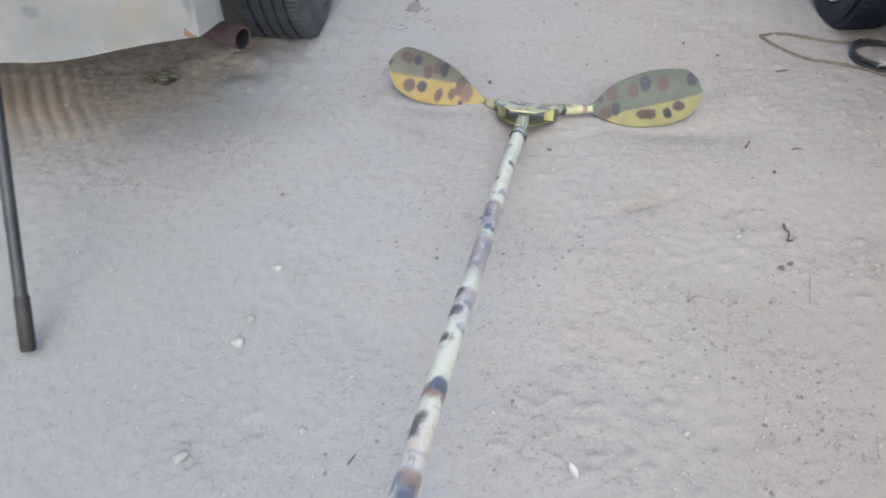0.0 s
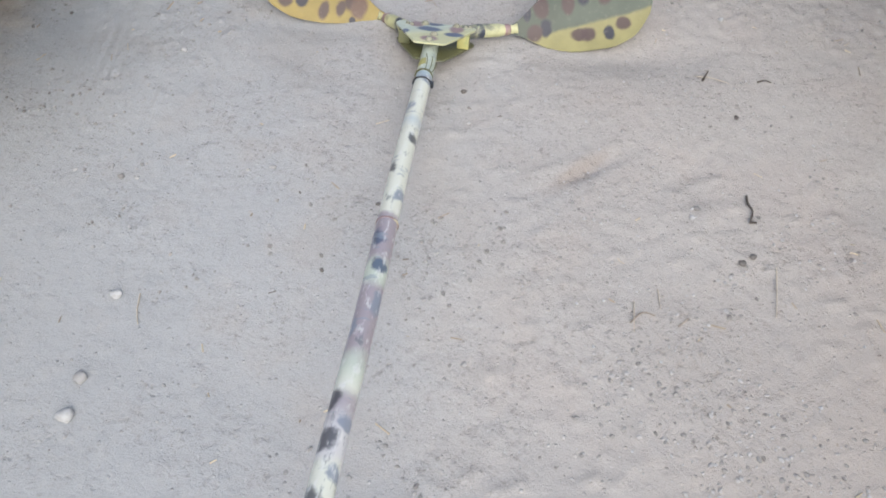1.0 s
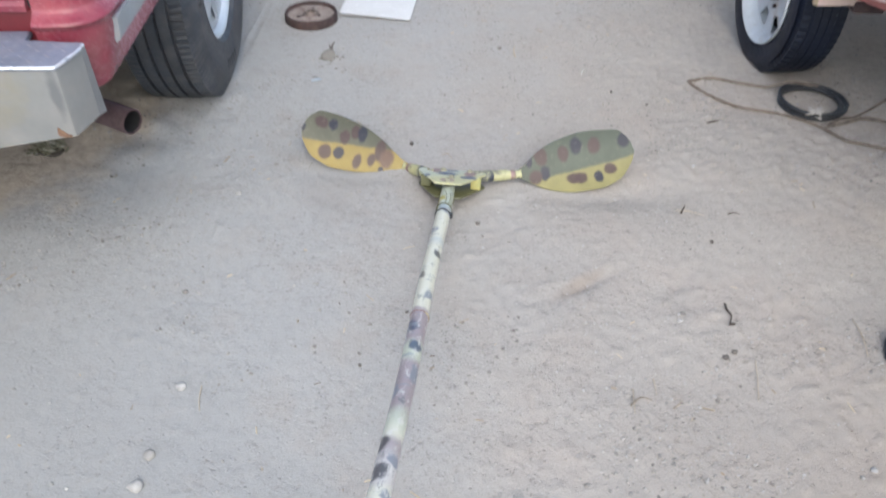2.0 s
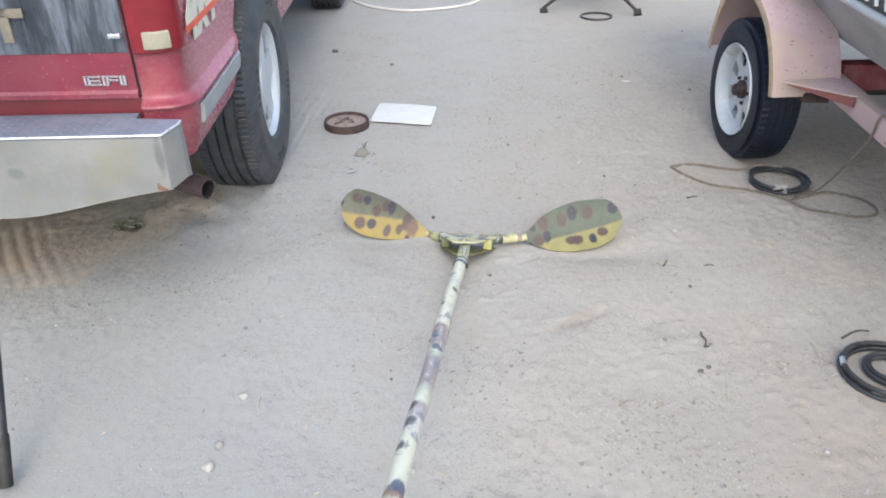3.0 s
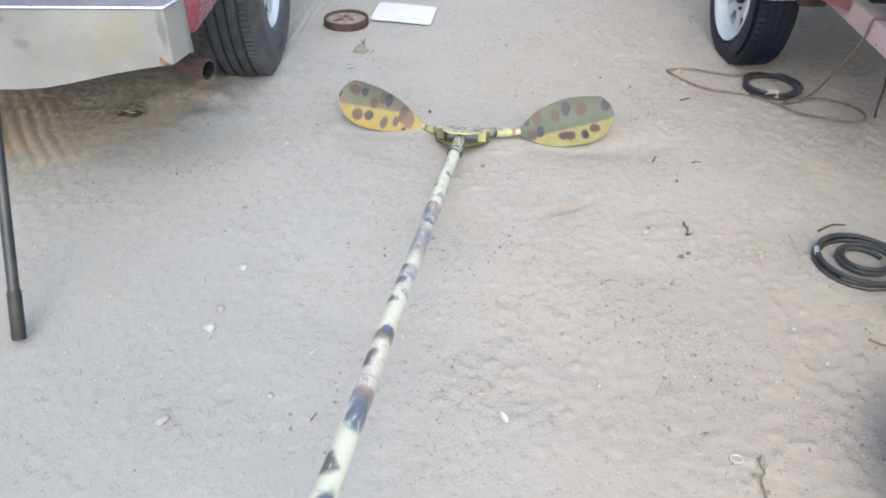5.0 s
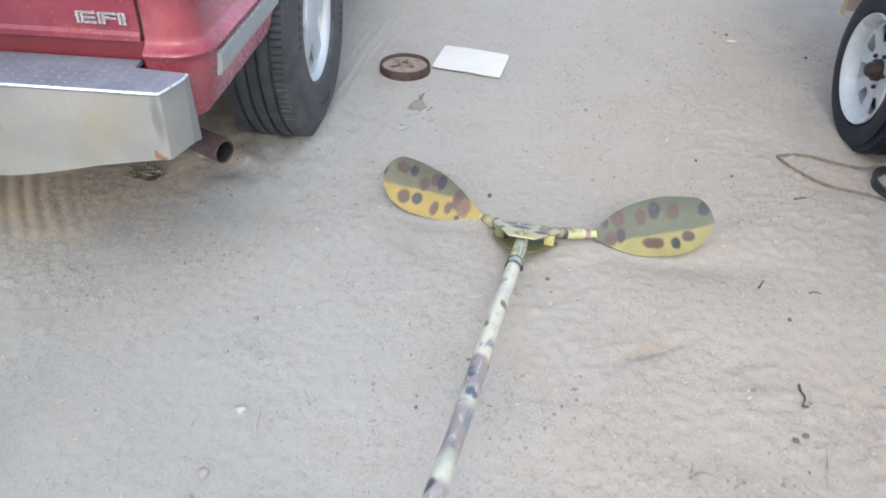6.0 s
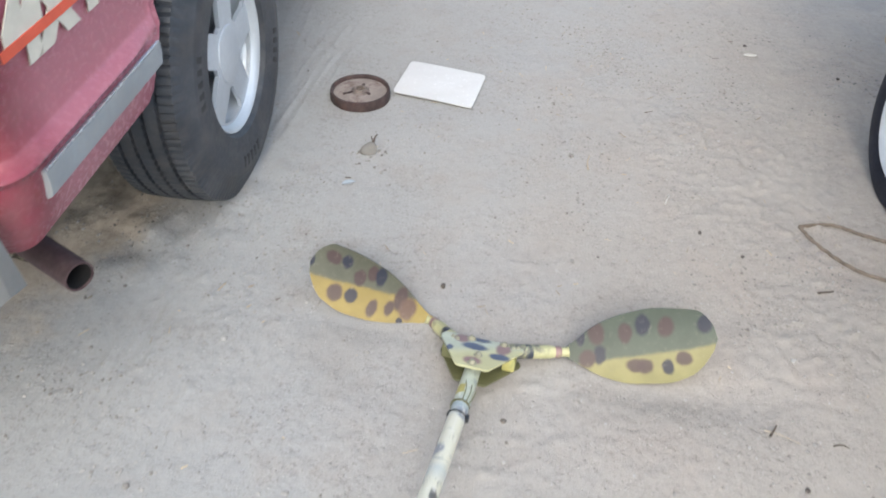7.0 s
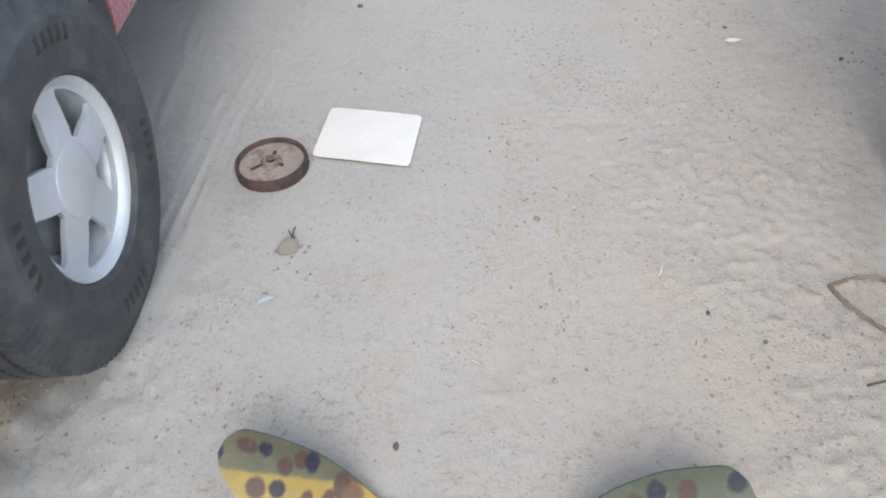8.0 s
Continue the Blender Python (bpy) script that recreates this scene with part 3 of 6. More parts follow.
def sheet_grid(rows, bm=None):
    """A surface through rows of points."""
    bm = bm or bmesh.new()
    vs = [[bm.verts.new(p) for p in row] for row in rows]
    for a, b in zip(vs, vs[1:]):
        for i in range(len(a) - 1):
            bm.faces.new((a[i], a[i + 1], b[i + 1], b[i]))
    return bm


def thicken(bm, t, out=None):
    """Gives a sheet thickness; out: a direction on its outer side, from which the thickness goes inwards."""
    bmesh.ops.recalc_face_normals(bm, faces=bm.faces)
    if out is not None:
        for f in bm.faces:
            f.normal_update()
        if sum(f.normal.dot(Vector(out)) * f.calc_area() for f in bm.faces) < 0:
            bmesh.ops.reverse_faces(bm, faces=bm.faces)
        for f in bm.faces:
            f.normal_update()
    bmesh.ops.solidify(bm, geom=list(bm.faces), thickness=SOLID_SIGN * t)
    return bm


SOLID_SIGN = 1.0


def lettering(text, size, depth, material, parent, m, name, label="", shear=0.0, bold=0.0):
    cu = bpy.data.curves.new(name, "FONT")
    cu.body, cu.size, cu.extrude, cu.shear = text, size, depth, shear
    cu.resolution_u = 3
    cu.offset = bold
    tmp = new("tmp", cu)
    me = bpy.data.meshes.new_from_object(tmp.evaluated_get(bpy.context.evaluated_depsgraph_get()))
    bpy.data.objects.remove(tmp)
    bpy.data.curves.remove(cu)
    me.materials.clear()
    me.materials.append(material)
    ob = new(name, me)
    ob.parent = parent
    ob.matrix_basis = m
    return tagged(ob, label) if label else ob


def lerp_profile(table, u):
    """A smooth curve through a short table of (u, value)."""
    n = len(table)
    if u <= table[0][0]:
        return table[0][1]
    for i in range(n - 1):
        (a, va), (b, vb) = table[i], table[i + 1]
        if u <= b:
            def slope(k):
                if k == 0 or k == n - 1:
                    return 0.0
                l = (table[k][1] - table[k - 1][1]) / (table[k][0] - table[k - 1][0])
                r = (table[k + 1][1] - table[k][1]) / (table[k + 1][0] - table[k][0])
                return 0.0 if l * r <= 0 else 2 * l * r / (l + r)
            w, t = b - a, (u - a) / (b - a)
            return va * (2 * t ** 3 - 3 * t * t + 1) + slope(i) * w * (t ** 3 - 2 * t * t + t) + vb * (3 * t * t - 2 * t ** 3) + slope(i + 1) * w * (t ** 3 - t * t)
    return table[-1][1]


# ---------------------------------------------------------------- ground
RNG = np.random.default_rng(7)
LATTICE = RNG.random((64, 64))


def value_noise(x, y, scale, seed=0):
    u, v = x * scale + 13.7 * seed + 500, y * scale + 7.3 * seed + 500
    i, j = np.floor(u).astype(int), np.floor(v).astype(int)
    a, b = u - i, v - j
    a, b = a * a * (3 - 2 * a), b * b * (3 - 2 * b)
    g = lambda p, q: LATTICE[p % 64, q % 64]  # noqa: E731
    return (g(i, j) * (1 - a) + g(i + 1, j) * a) * (1 - b) + (g(i, j + 1) * (1 - a) + g(i + 1, j + 1) * a) * b - 0.5


ANGLES = RNG.random((64, 64)) * 2 * np.pi


def gradient_noise(x, y, scale, seed=0):
    """Smooth noise with no grain of its own; each seed lies turned another way."""
    c, s = math.cos(seed * 2.4), math.sin(seed * 2.4)
    u, v = (x * c - y * s) * scale + 13.7 * seed + 900, (x * s + y * c) * scale + 7.3 * seed + 900
    i, j = np.floor(u).astype(int), np.floor(v).astype(int)
    a, b = u - i, v - j
    fa, fb = a * a * a * (a * (a * 6 - 15) + 10), b * b * b * (b * (b * 6 - 15) + 10)

    def corner(p, q):
        g = ANGLES[(i + p) % 64, (j + q) % 64]
        return np.cos(g) * (a - p) + np.sin(g) * (b - q)

    return (corner(0, 0) * (1 - fa) + corner(1, 0) * fa) * (1 - fb) + (corner(0, 1) * (1 - fa) + corner(1, 1) * fa) * fb


def bump_at(x, y, cx, cy, rx, ry, turn=0.0):
    c, s = math.cos(turn), math.sin(turn)
    u, v = (x - cx) * c + (y - cy) * s, -(x - cx) * s + (y - cy) * c
    return np.exp(-((u / rx) ** 2 + (v / ry) ** 2))


def ground_height(x, y):
    x, y = np.asarray(x, float), np.asarray(y, float)
    h = 0.014 * gradient_noise(x, y, 1.1, 1) + 0.008 * gradient_noise(x, y, 3.3, 2)
    rough = 0.45 + 0.55 * np.clip((x - 0.1) / 0.8, 0, 1)
    trodden = np.clip(0.55 + 1.3 * gradient_noise(x, y, 1.9, 9), 0.1, 1)
    # heel and toe dents, scuffs and small clods
    dents = np.minimum(0.0, gradient_noise(x, y, 8.0, 3) + 0.10) * 0.014 + gradient_noise(x, y, 17.0, 4) * 0.0030
    clods = np.clip(gradient_noise(x, y, 34.0, 15) - 0.20, 0, 1) * 0.029 + np.clip(gradient_noise(x, y, 22.0, 16) - 0.30, 0, 1) * 0.021
    h += rough * trodden * (dents + clods) + (0.35 + 0.65 * rough) * 0.0032 * gradient_noise(x, y, 36.0, 5)
    # tyre tracks: fine wandering ridges beside the truck, coarser ones under its tail
    for x0, lean, wide, pitch, y0, y1, high, seed in ((-0.455, 0.012, 0.135, 0.024, 1.35, 4.4, 0.0062, 6), (-0.285, -0.05, 0.085, 0.026, 2.25, 3.05, 0.0052, 26), (-0.62, -0.11, 0.10, 0.028, 2.75, 4.6, 0.0056, 27)):
        xc = x0 + lean * (y - 2.5) + 0.012 * np.sin(y * 1.9 + seed)
        fade = np.exp(-((x - xc) / wide) ** 4) * np.clip((y - y0) / 0.5, 0, 1) * np.clip((y1 - y) / 0.5, 0, 1)
        ridge = gradient_noise((x - xc) / pitch, y * 1.3, 1.0, seed) + 0.5 * gradient_noise((x - xc) / pitch, y * 2.4, 1.7, seed + 2)
        h += fade * high * ridge * np.clip(0.6 + 1.5 * gradient_noise(x, y * 0.5, 5.0, seed + 1), 0.1, 1.2)
    across, along = (x + 1.32) * 0.82 + (y - 1.92) * 0.57, -(x + 1.32) * 0.57 + (y - 1.92) * 0.82
    fade = np.exp(-(across / 0.18) ** 4 - (along / 0.34) ** 4) * np.clip(0.75 + 0.9 * gradient_noise(x, y, 4.0, 17), 0, 1)
    h += fade * (0.0085 * np.abs(np.sin(np.pi * across / 0.047 + 0.8 * gradient_noise(x, y, 3.0, 7))) ** 0.7 - 0.003)
    h += bump_at(x, y, -0.72, 2.25, 0.16, 0.3, 0.4) * (0.022 + 0.03 * gradient_noise(x, y, 9.0, 8))
    under = np.clip((-0.55 - x) / 0.15, 0, 1) * np.clip((y - 1.85) / 0.3, 0, 1) * np.clip((3.6 - y) / 0.5, 0, 1)
    h += under * (0.008 * gradient_noise(x, y, 6.5, 18) + 0.006 * gradient_noise(x, y, 15.0, 19) + 0.004 * gradient_noise(x, y, 36.0, 20))
    # scrapes left by the blades
    h -= 0.009 * bump_at(x, y, 0.61, 1.52, 0.10, 0.022, 0.6) - 0.004 * bump_at(x, y, 0.63, 1.56, 0.10, 0.02, 0.6)
    h -= 0.006 * bump_at(x, y, -0.02, 1.84, 0.14, 0.05, -0.5)
    h -= 0.003 * bump_at(x, y, 0.72, 1.86, 0.16, 0.05, 0.1)
    # level seats for what stands on it
    for cx, cy, r in ((-0.28, 3.01, 0.16), (-0.02, 3.13, 0.22), (-0.56, 2.5, 0.2), (1.46, 2.76, 0.2), (0.28, 1.95, 0.12), (1.385, 1.28, 0.17), (1.47, 2.43, 0.15)):
        h *= 1 - 0.85 * np.exp(-((x - cx) ** 2 + (y - cy) ** 2) / r ** 2)
    h -= 0.014 * bump_at(x, y, 0.72, 1.905, 0.20, 0.055, 0.1) + 0.011 * bump_at(x, y, -0.03, 1.985, 0.16, 0.05, -0.1)
    # sand heaped where the truck's tyre has sunk in
    h += 0.030 * bump_at(x, y, -0.57, 2.44, 0.20, 0.30) * (1 + 0.6 * gradient_noise(x, y, 14.0, 31))
    # away from the yard only broad swells remain
    away = np.hypot(np.maximum(0, np.maximum(-1.6 - x, x - 2.0)), np.maximum(0, np.maximum(0.4 - y, y - 4.3)))
    near = np.clip(1 - away / 0.7, 0, 1)
    broad = 0.014 * gradient_noise(x, y, 1.1, 1) * np.clip(1 - away / 4, 0, 1)
    far = np.clip(np.hypot(x, y - 2) / 8 - 1, 0, 1)
    return h * near + broad * (1 - near) + far * 0.25 * value_noise(x, y, 0.05, 11)


def axis_steps(lo, hi, fine, reach, dense=()):
    """Grid lines: fine steps from lo to hi, finer ones in the dense stretches (from, to, step), then wider and wider out to reach."""
    mid, at = [], lo
    for d0, d1, step in dense:
        mid += [*np.arange(at, d0, fine), *np.arange(d0, d1, step)]
        at = d1
    mid += list(np.arange(at, hi + 1e-6, fine))
    out, step, v = [], fine, hi
    while v < reach:
        step *= 1.22
        v += step
        out.append(v)
    left, step, v = [], fine, lo
    while v > -reach:
        step *= 1.22
        v -= step
        left.append(v)
    return np.array(left[::-1] + mid + out)


def build_ground():
    xs, ys = axis_steps(-1.7, 2.1, 0.009, 900.0, ((-1.5, -1.0, 0.0060), (-0.66, -0.18, 0.0048))), axis_steps(0.3, 4.6, 0.009, 900.0)
    gx, gy = np.meshgrid(xs, ys)
    gz = ground_height(gx, gy)
    co = np.stack([gx, gy, gz], -1).reshape(-1, 3)
    nx, ny = len(xs), len(ys)
    idx = np.arange(nx * ny).reshape(ny, nx)
    faces = np.stack([idx[:-1, :-1], idx[:-1, 1:], idx[1:, 1:], idx[1:, :-1]], -1).reshape(-1, 4)
    me = bpy.data.meshes.new("ground")
    me.vertices.add(len(co))
    me.vertices.foreach_set("co", co.ravel())
    me.loops.add(faces.size)
    me.loops.foreach_set("vertex_index", faces.ravel())
    me.polygons.add(len(faces))
    me.polygons.foreach_set("loop_start", np.arange(len(faces)) * 4)
    me.update(calc_edges=True)
    me.validate()
    me.polygons.foreach_set("use_smooth", [True] * len(me.polygons))
    me.materials.append(SOIL)
    ob = new("ground", me)
    tagged(ob, "pale sandy yard ground with scuffs and tyre tracks", "ground", kind="structure")


build_ground()


def on_ground(x, y):
    return float(ground_height(x, y))


# ---------------------------------------------------------------- wheels
def tyre_mesh(R, rim_r, width, blocks, flat=0.0, depth=1.0, bulge=1.0, zigzag=0.0, groove=0.013, shoulder=0.56):
    """A tyre about the x axis, its outer face towards +x: lugged shoulders, ribs with sipes between wandering grooves; flattened a little below."""
    w, mid = width / 2, (rim_r + R) / 2
    side = [(rim_r - 0.012, w * 0.72), (rim_r + 0.004, w * 0.86), (rim_r + 0.010, w * 0.95), (rim_r + 0.016, w * 0.96 * bulge), (mid - 0.035, w * bulge), (mid - 0.01, w * 1.03 * bulge), (mid + 0.022, w * 1.03 * bulge), (mid + 0.026, w * 1.012 * bulge), (R - 0.058, w * 0.995), (R - 0.036, w * 0.95), (R - 0.017, w * 0.885)]
    ribs = []
    for x0, x1 in ((0.86, 0.55), (0.47, 0.20), (0.13, -0.13), (-0.20, -0.47), (-0.55, -0.86)):
        ribs += [(R - groove, w * (x0 + 0.010)), (R - 0.001 - 0.005 * x0 * x0, w * (x0 - 0.010)), (R - 0.001 - 0.005 * x1 * x1, w * (x1 + 0.010)), (R - groove, w * (x1 - 0.010))]
    prof = side + ribs + [(r, -x) for r, x in side[::-1]]
    n, ns, nr, segs = len(prof), len(side), len(ribs), blocks * 4
    lug = {ns - 1: 0.007, ns - 2: 0.005, ns - 3: 0.003, ns: 0.008, ns + 1: 0.009, ns + 2: 0.006, n - ns: 0.007, n - ns - 1: 0.009, n - ns - 2: 0.006}
    bm = bmesh.new()
    rings = []
    for k in range(segs):
        a = 2 * math.pi * k / segs
        ring = []
        for i, (r, x) in enumerate(prof):
            inner = ns + 3 <= i < ns + nr - 3
            rr = r
            if k % 4 == 0:
                rr -= shoulder * lug.get(i, 0.0)
            if inner and (i - ns) % 4 in (1, 2) and (k + 2 * ((i - ns) // 4)) % 4 == (1 if (i - ns) % 4 == 1 else 2):
                rr -= depth * 0.0035
            xx = x + (zigzag * (1, 0.4, -1, -0.4)[k % 4] if inner else 0.0)
            low = -r * math.sin(a)
            if flat and low > R - flat:
                rr -= (low - (R - flat)) * 0.9
            ring.append(bm.verts.new((xx, rr * math.cos(a), rr * math.sin(a))))
        rings.append(ring)
    for k in range(segs):
        p, q = rings[k], rings[(k + 1) % segs]
        for i in range(n - 1):
            bm.faces.new((p[i], p[i + 1], q[i + 1], q[i]))
    return bm


def spoked_disc(r0, r1, face, openings, depth, dish=0.0, thick=0.012):
    """A wheel face about the x axis with shaped openings: (count, inner radius, outer radius, half angle inside, half angle outside), in degrees."""
    count, ra, rb, ha, hb = openings
    bm = bmesh.new()
    radii = sorted({r0 + (ra - r0) * k / 5 for k in range(6)} | {ra + (rb - ra) * k / 8 for k in range(9)} | {rb + (r1 - rb) * k / 3 for k in range(4)})
    inner, outer = 10, 7
    grid = []
    for r in radii:
        t = min(1.0, max(0.0, (r - ra) / (rb - ra)))
        corner = 0.80 + 0.20 * math.sin(math.pi * min(1.0, max(0.0, t))) ** 0.5
        h = (ha + (hb - ha) * t) * (corner if ra <= r <= rb else 0.80)
        e = (r - r0) / (r1 - r0)
        x = face + dish * (1 - e) ** 1.5 - depth * max(0.0, (e - 0.75) / 0.25) ** 2
        ring = []
        for c in range(count):
            mid, half = 360 / count * (c + 0.5), 180 / count
            angs = [-half + (half - h) * k / outer for k in range(outer)] + [-h + 2 * h * k / inner for k in range(inner)] + [h + (half - h) * k / outer for k in range(outer)]
            ring += [bm.verts.new((x, r * math.cos(math.radians(mid + a)), r * math.sin(math.radians(mid + a)))) for a in angs]
        grid.append(ring)
    per = inner + 2 * outer
    total = per * count
    for j in range(len(radii) - 1):
        open_ring = ra - 1e-6 <= radii[j] and radii[j + 1] <= rb + 1e-6
        for k in range(total):
            if open_ring and outer <= k % per < outer + inner:
                continue
            bm.faces.new((grid[j][k], grid[j][(k + 1) % total], grid[j + 1][(k + 1) % total], grid[j + 1][k]))
    bmesh.ops.delete(bm, geom=[v for v in bm.verts if not v.link_faces], context="VERTS")
    bmesh.ops.recalc_face_normals(bm, faces=bm.faces)
    if bm.faces and sum(f.normal.x for f in bm.faces) < 0:
        bmesh.ops.reverse_faces(bm, faces=bm.faces)
    bmesh.ops.solidify(bm, geom=list(bm.faces), thickness=SOLID_SIGN * thick)
    return bm


def truck_wheel(parent, m):
    """A five-spoke alloy wheel with its tyre; the outer face looks to +x."""
    wheel = part("wheel", lathe([(0.203, 0.055), (0.209, 0.058), (0.211, 0.050), (0.206, 0.044), (0.196, 0.036), (0.188, 0.0), (0.182, -0.06), (0.196, -0.09), (0.186, -0.09), (0.172, -0.05), (0.176, 0.0), (0.186, 0.03), (0.197, 0.048)], 96, True), ALLOY, parent, m=m)
    part("tyre", tyre_mesh(0.396, 0.205, 0.225, 112, 0.014, 0.42, 1.06, 0.0016, shoulder=0.75), TYRE, wheel, "dusty black tyre with lugged shoulder", pose(-0.044, 0, 0))
    spokes = spoked_disc(0.002, 0.1925, 0.040, (5, 0.090, 0.184, 8.5, 26.0), 0.003, dish=0.004)
    part("rim", spokes, ALLOY, wheel, "silver five-spoke alloy face", pose(0, 0, 0, 8, 0, 0))
    part("centre_cap", lathe([(0.0005, 0.0490), (0.05, 0.0485), (0.072, 0.0470), (0.076, 0.0455), (0.0765, 0.040)], 48), ALLOY, wheel)
    part("brake_drum", lathe([(0.0005, 0.0), (0.14, 0.0), (0.150, -0.01), (0.152, -0.08), (0.0005, -0.08)], 40), DRUM, wheel, "grey brake drum behind the spokes")
    mark = finish("sidewall_letter", box((0.064, -0.0085, 0.276), (0.0792, 0.0085, 0.309), 0.0025), SIDEWALL_MARK)
    for start, count in ((1.15, 5), (2.8, 5), (4.2, 4), (5.8, 5)):
        for k in range(count):
            ob = new("sidewall_letter", mark)
            ob.parent = wheel
            ob.matrix_basis = Matrix.Rotation(start + 0.098 * k, 4, "X")
    return wheel


# ---------------------------------------------------------------- pickup truck
def body_offset(z):
    return lerp_profile([(0.46, -0.026), (0.52, -0.009), (0.575, 0.002), (0.622, 0.008), (0.645, 0.008), (0.659, 0.001), (0.668, -0.006), (0.70, -0.010), (0.9, -0.008), (1.08, -0.02), (1.14, -0.035)], z)


def ridge_offset(z, y):
    """A narrow pressed crease that runs out before the wheel arch."""
    k = min(1.0, max(0.0, (0.71 - y) / 0.10)) if y < 1.0 else 1.0
    return 0.012 * k * math.exp(-((z - 0.646) / 0.010) ** 2)


ARCH_Y, ARCH_Z, ARCH_R = 1.123, 0.40, 0.44


def side_low(y):
    low = 0.497 if y < ARCH_Y else 0.47
    d = abs(y - ARCH_Y)
    if d < ARCH_R:
        low = max(low, ARCH_Z + math.sqrt(ARCH_R ** 2 - d * d))
    return low


def quarter_panel():
    """Rear corner and bed side of the truck, rounded in plan, with a crease and a wheel arch."""
    plan = [(-0.105, 0.168, 0.0, -1.0), (-0.08, 0.168, 0.0, -1.0), (-0.06, 0.170, 0.1, -1.0)]
    for k in range(1, 8):
        a = math.pi / 2 * k / 8
        plan.append((-0.055 + 0.065 * math.sin(a), 0.235 - 0.065 * math.cos(a), math.sin(a), -math.cos(a)))
    plan += [(0.010, 0.24 + 0.02 * k, 1.0, 0.0) for k in range(0, 100)]
    rows = []
    for x, y, nx, ny in plan:
        low = side_low(y) if y > 0.24 else 0.488 + 0.13 * max(0.0, y - 0.17)
        knots = [low, max(low + 0.01, 0.60), max(low + 0.02, 0.63), max(low + 0.03, 0.646), max(low + 0.04, 0.656), max(low + 0.05, 0.67), max(low + 0.06, 0.70), 1.14]
        zs = [a + (b - a) * k / 4 for a, b in zip(knots, knots[1:]) for k in range(4)] + [1.14]
        rows.append([(x + nx * (body_offset(z) + ridge_offset(z, y)), y + ny * (body_offset(z) + ridge_offset(z, y)), z) for z in zs])
    return thicken(sheet_grid(rows), 0.006, (1, -0.3, 0))


def build_truck():
    truck = thing("pickup_truck", pose(-0.44, 1.385, 0, 0, 0, 3), "red four-wheel-drive pickup with a worn step bumper, parked on sand", "pickup truck")
    W = 1.62
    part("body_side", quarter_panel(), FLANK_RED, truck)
    far = bmesh.new()
    far.from_mesh(truck.children[0].data)
    far.transform(Matrix.Translation((-W, 0, 0)) @ Matrix.Diagonal((-1, 1, 1, 1)))
    bmesh.ops.reverse_faces(far, faces=far.faces)
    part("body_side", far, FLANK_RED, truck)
    # tailgate with its dark upper panel
    gate = bmesh.new()
    zs = [0.668, 0.672, 0.680, 0.688, 0.70] + [0.70 + 0.44 * k / 12 for k in range(1, 13)]
    rows = [[(x, 0.176 - (0.006 if z < 0.684 else 0), z) for z in zs] for x in [-W + 0.113 + (W - 0.226) * k / 30 for k in range(31)]]
    tailgate = part("tailgate", thicken(sheet_grid(rows, gate), 0.02, (0, -1, 0)), RED, truck)
    # black strips set behind the tailgate gaps in place of their shade
    for x in (-0.116, -W + 0.102):
        part("gate_seam", box((x, 0.184, 0.672), (x + 0.014, 0.20, 1.135)), BLACK, tailgate, "black strip for the shade in the gap beside the tailgate")
    part("tailgate_panel", box((-W + 0.13, 0.1725, 0.785), (-0.115, 0.18, 1.10), 0.002), TAILPANEL, tailgate, "weathered black panel across the tailgate")
    part("tail_sill", box((-W + 0.06, 0.178, 0.55), (-0.075, 0.25, 0.668), 0.004), SILL_RED, truck)
    badge = pose(-0.246, 0.172, 0.7035, 90, 0, 0) @ Matrix.Diagonal((2.75, 1, 1, 1))
    letters = lettering("EFI", 0.034, 0.0015, BADGE, tailgate, badge, "badge", "chrome outlined engine badge", 0.0, 0.0012)
    lettering("EFI", 0.034, 0.0022, RED, letters, Matrix(), "badge_inlay", "red inlay", 0.0, -0.0011)
    for lx in (-0.395, -0.56, -0.72):
        bars = box((lx - 0.012, 0.162, 0.818), (lx + 0.012, 0.168, 0.90), 0.001)
        box((lx - 0.05, 0.162, 0.878), (lx + 0.05, 0.168, 0.90), 0.001, bm=bars)
        part("panel_lettering", bars, GOLD, tailgate)
    latch = box((-0.150, 0.150, 0.826), (-0.118, 0.168, 0.838), 0.004)
    part("latch", latch, BADGE, tailgate)
    # tail lamp wraps the corner above the lower panel
    lamp = bmesh.new()
    rows = []
    for k in range(9):
        a = math.pi / 2 * k / 8
        x, y, nx, ny = -0.058 + 0.065 * math.sin(a), 0.233 - 0.065 * math.cos(a), math.sin(a), -math.cos(a)
        rows.append([(x + nx * o, y + ny * o, z) for z, o in ((0.780, -0.006), (0.786, 0.005), (0.86, 0.006), (0.93, 0.004), (0.94, -0.006))])
    rows.insert(0, [(-0.100, 0.166 - o, z) for z, o in ((0.780, -0.006), (0.786, 0.005), (0.86, 0.006), (0.93, 0.004), (0.94, -0.006))])
    tail = part("tail_lamp", thicken(sheet_grid(rows, lamp), 0.004, (0.5, -1, 0)), LAMP_RED, truck, "red tail lamp")
    lens = []
    for x, k in ((-0.068, None), (-0.063, None), *((0.0, k) for k in range(6))):
        if k is None:
            px, py, nx, ny = x, 0.168, 0.0, -1.0
        else:
            an = math.radians(3 + 8.0 * k)
            px, py, nx, ny = -0.058 + 0.065 * math.sin(an), 0.233 - 0.065 * math.cos(an), math.sin(an), -math.cos(an)
        lens.append([(px + nx * o, py + ny * o, z) for z, o in ((0.792, 0.004), (0.796, 0.012), (0.816, 0.013), (0.835, 0.012), (0.839, 0.004))])
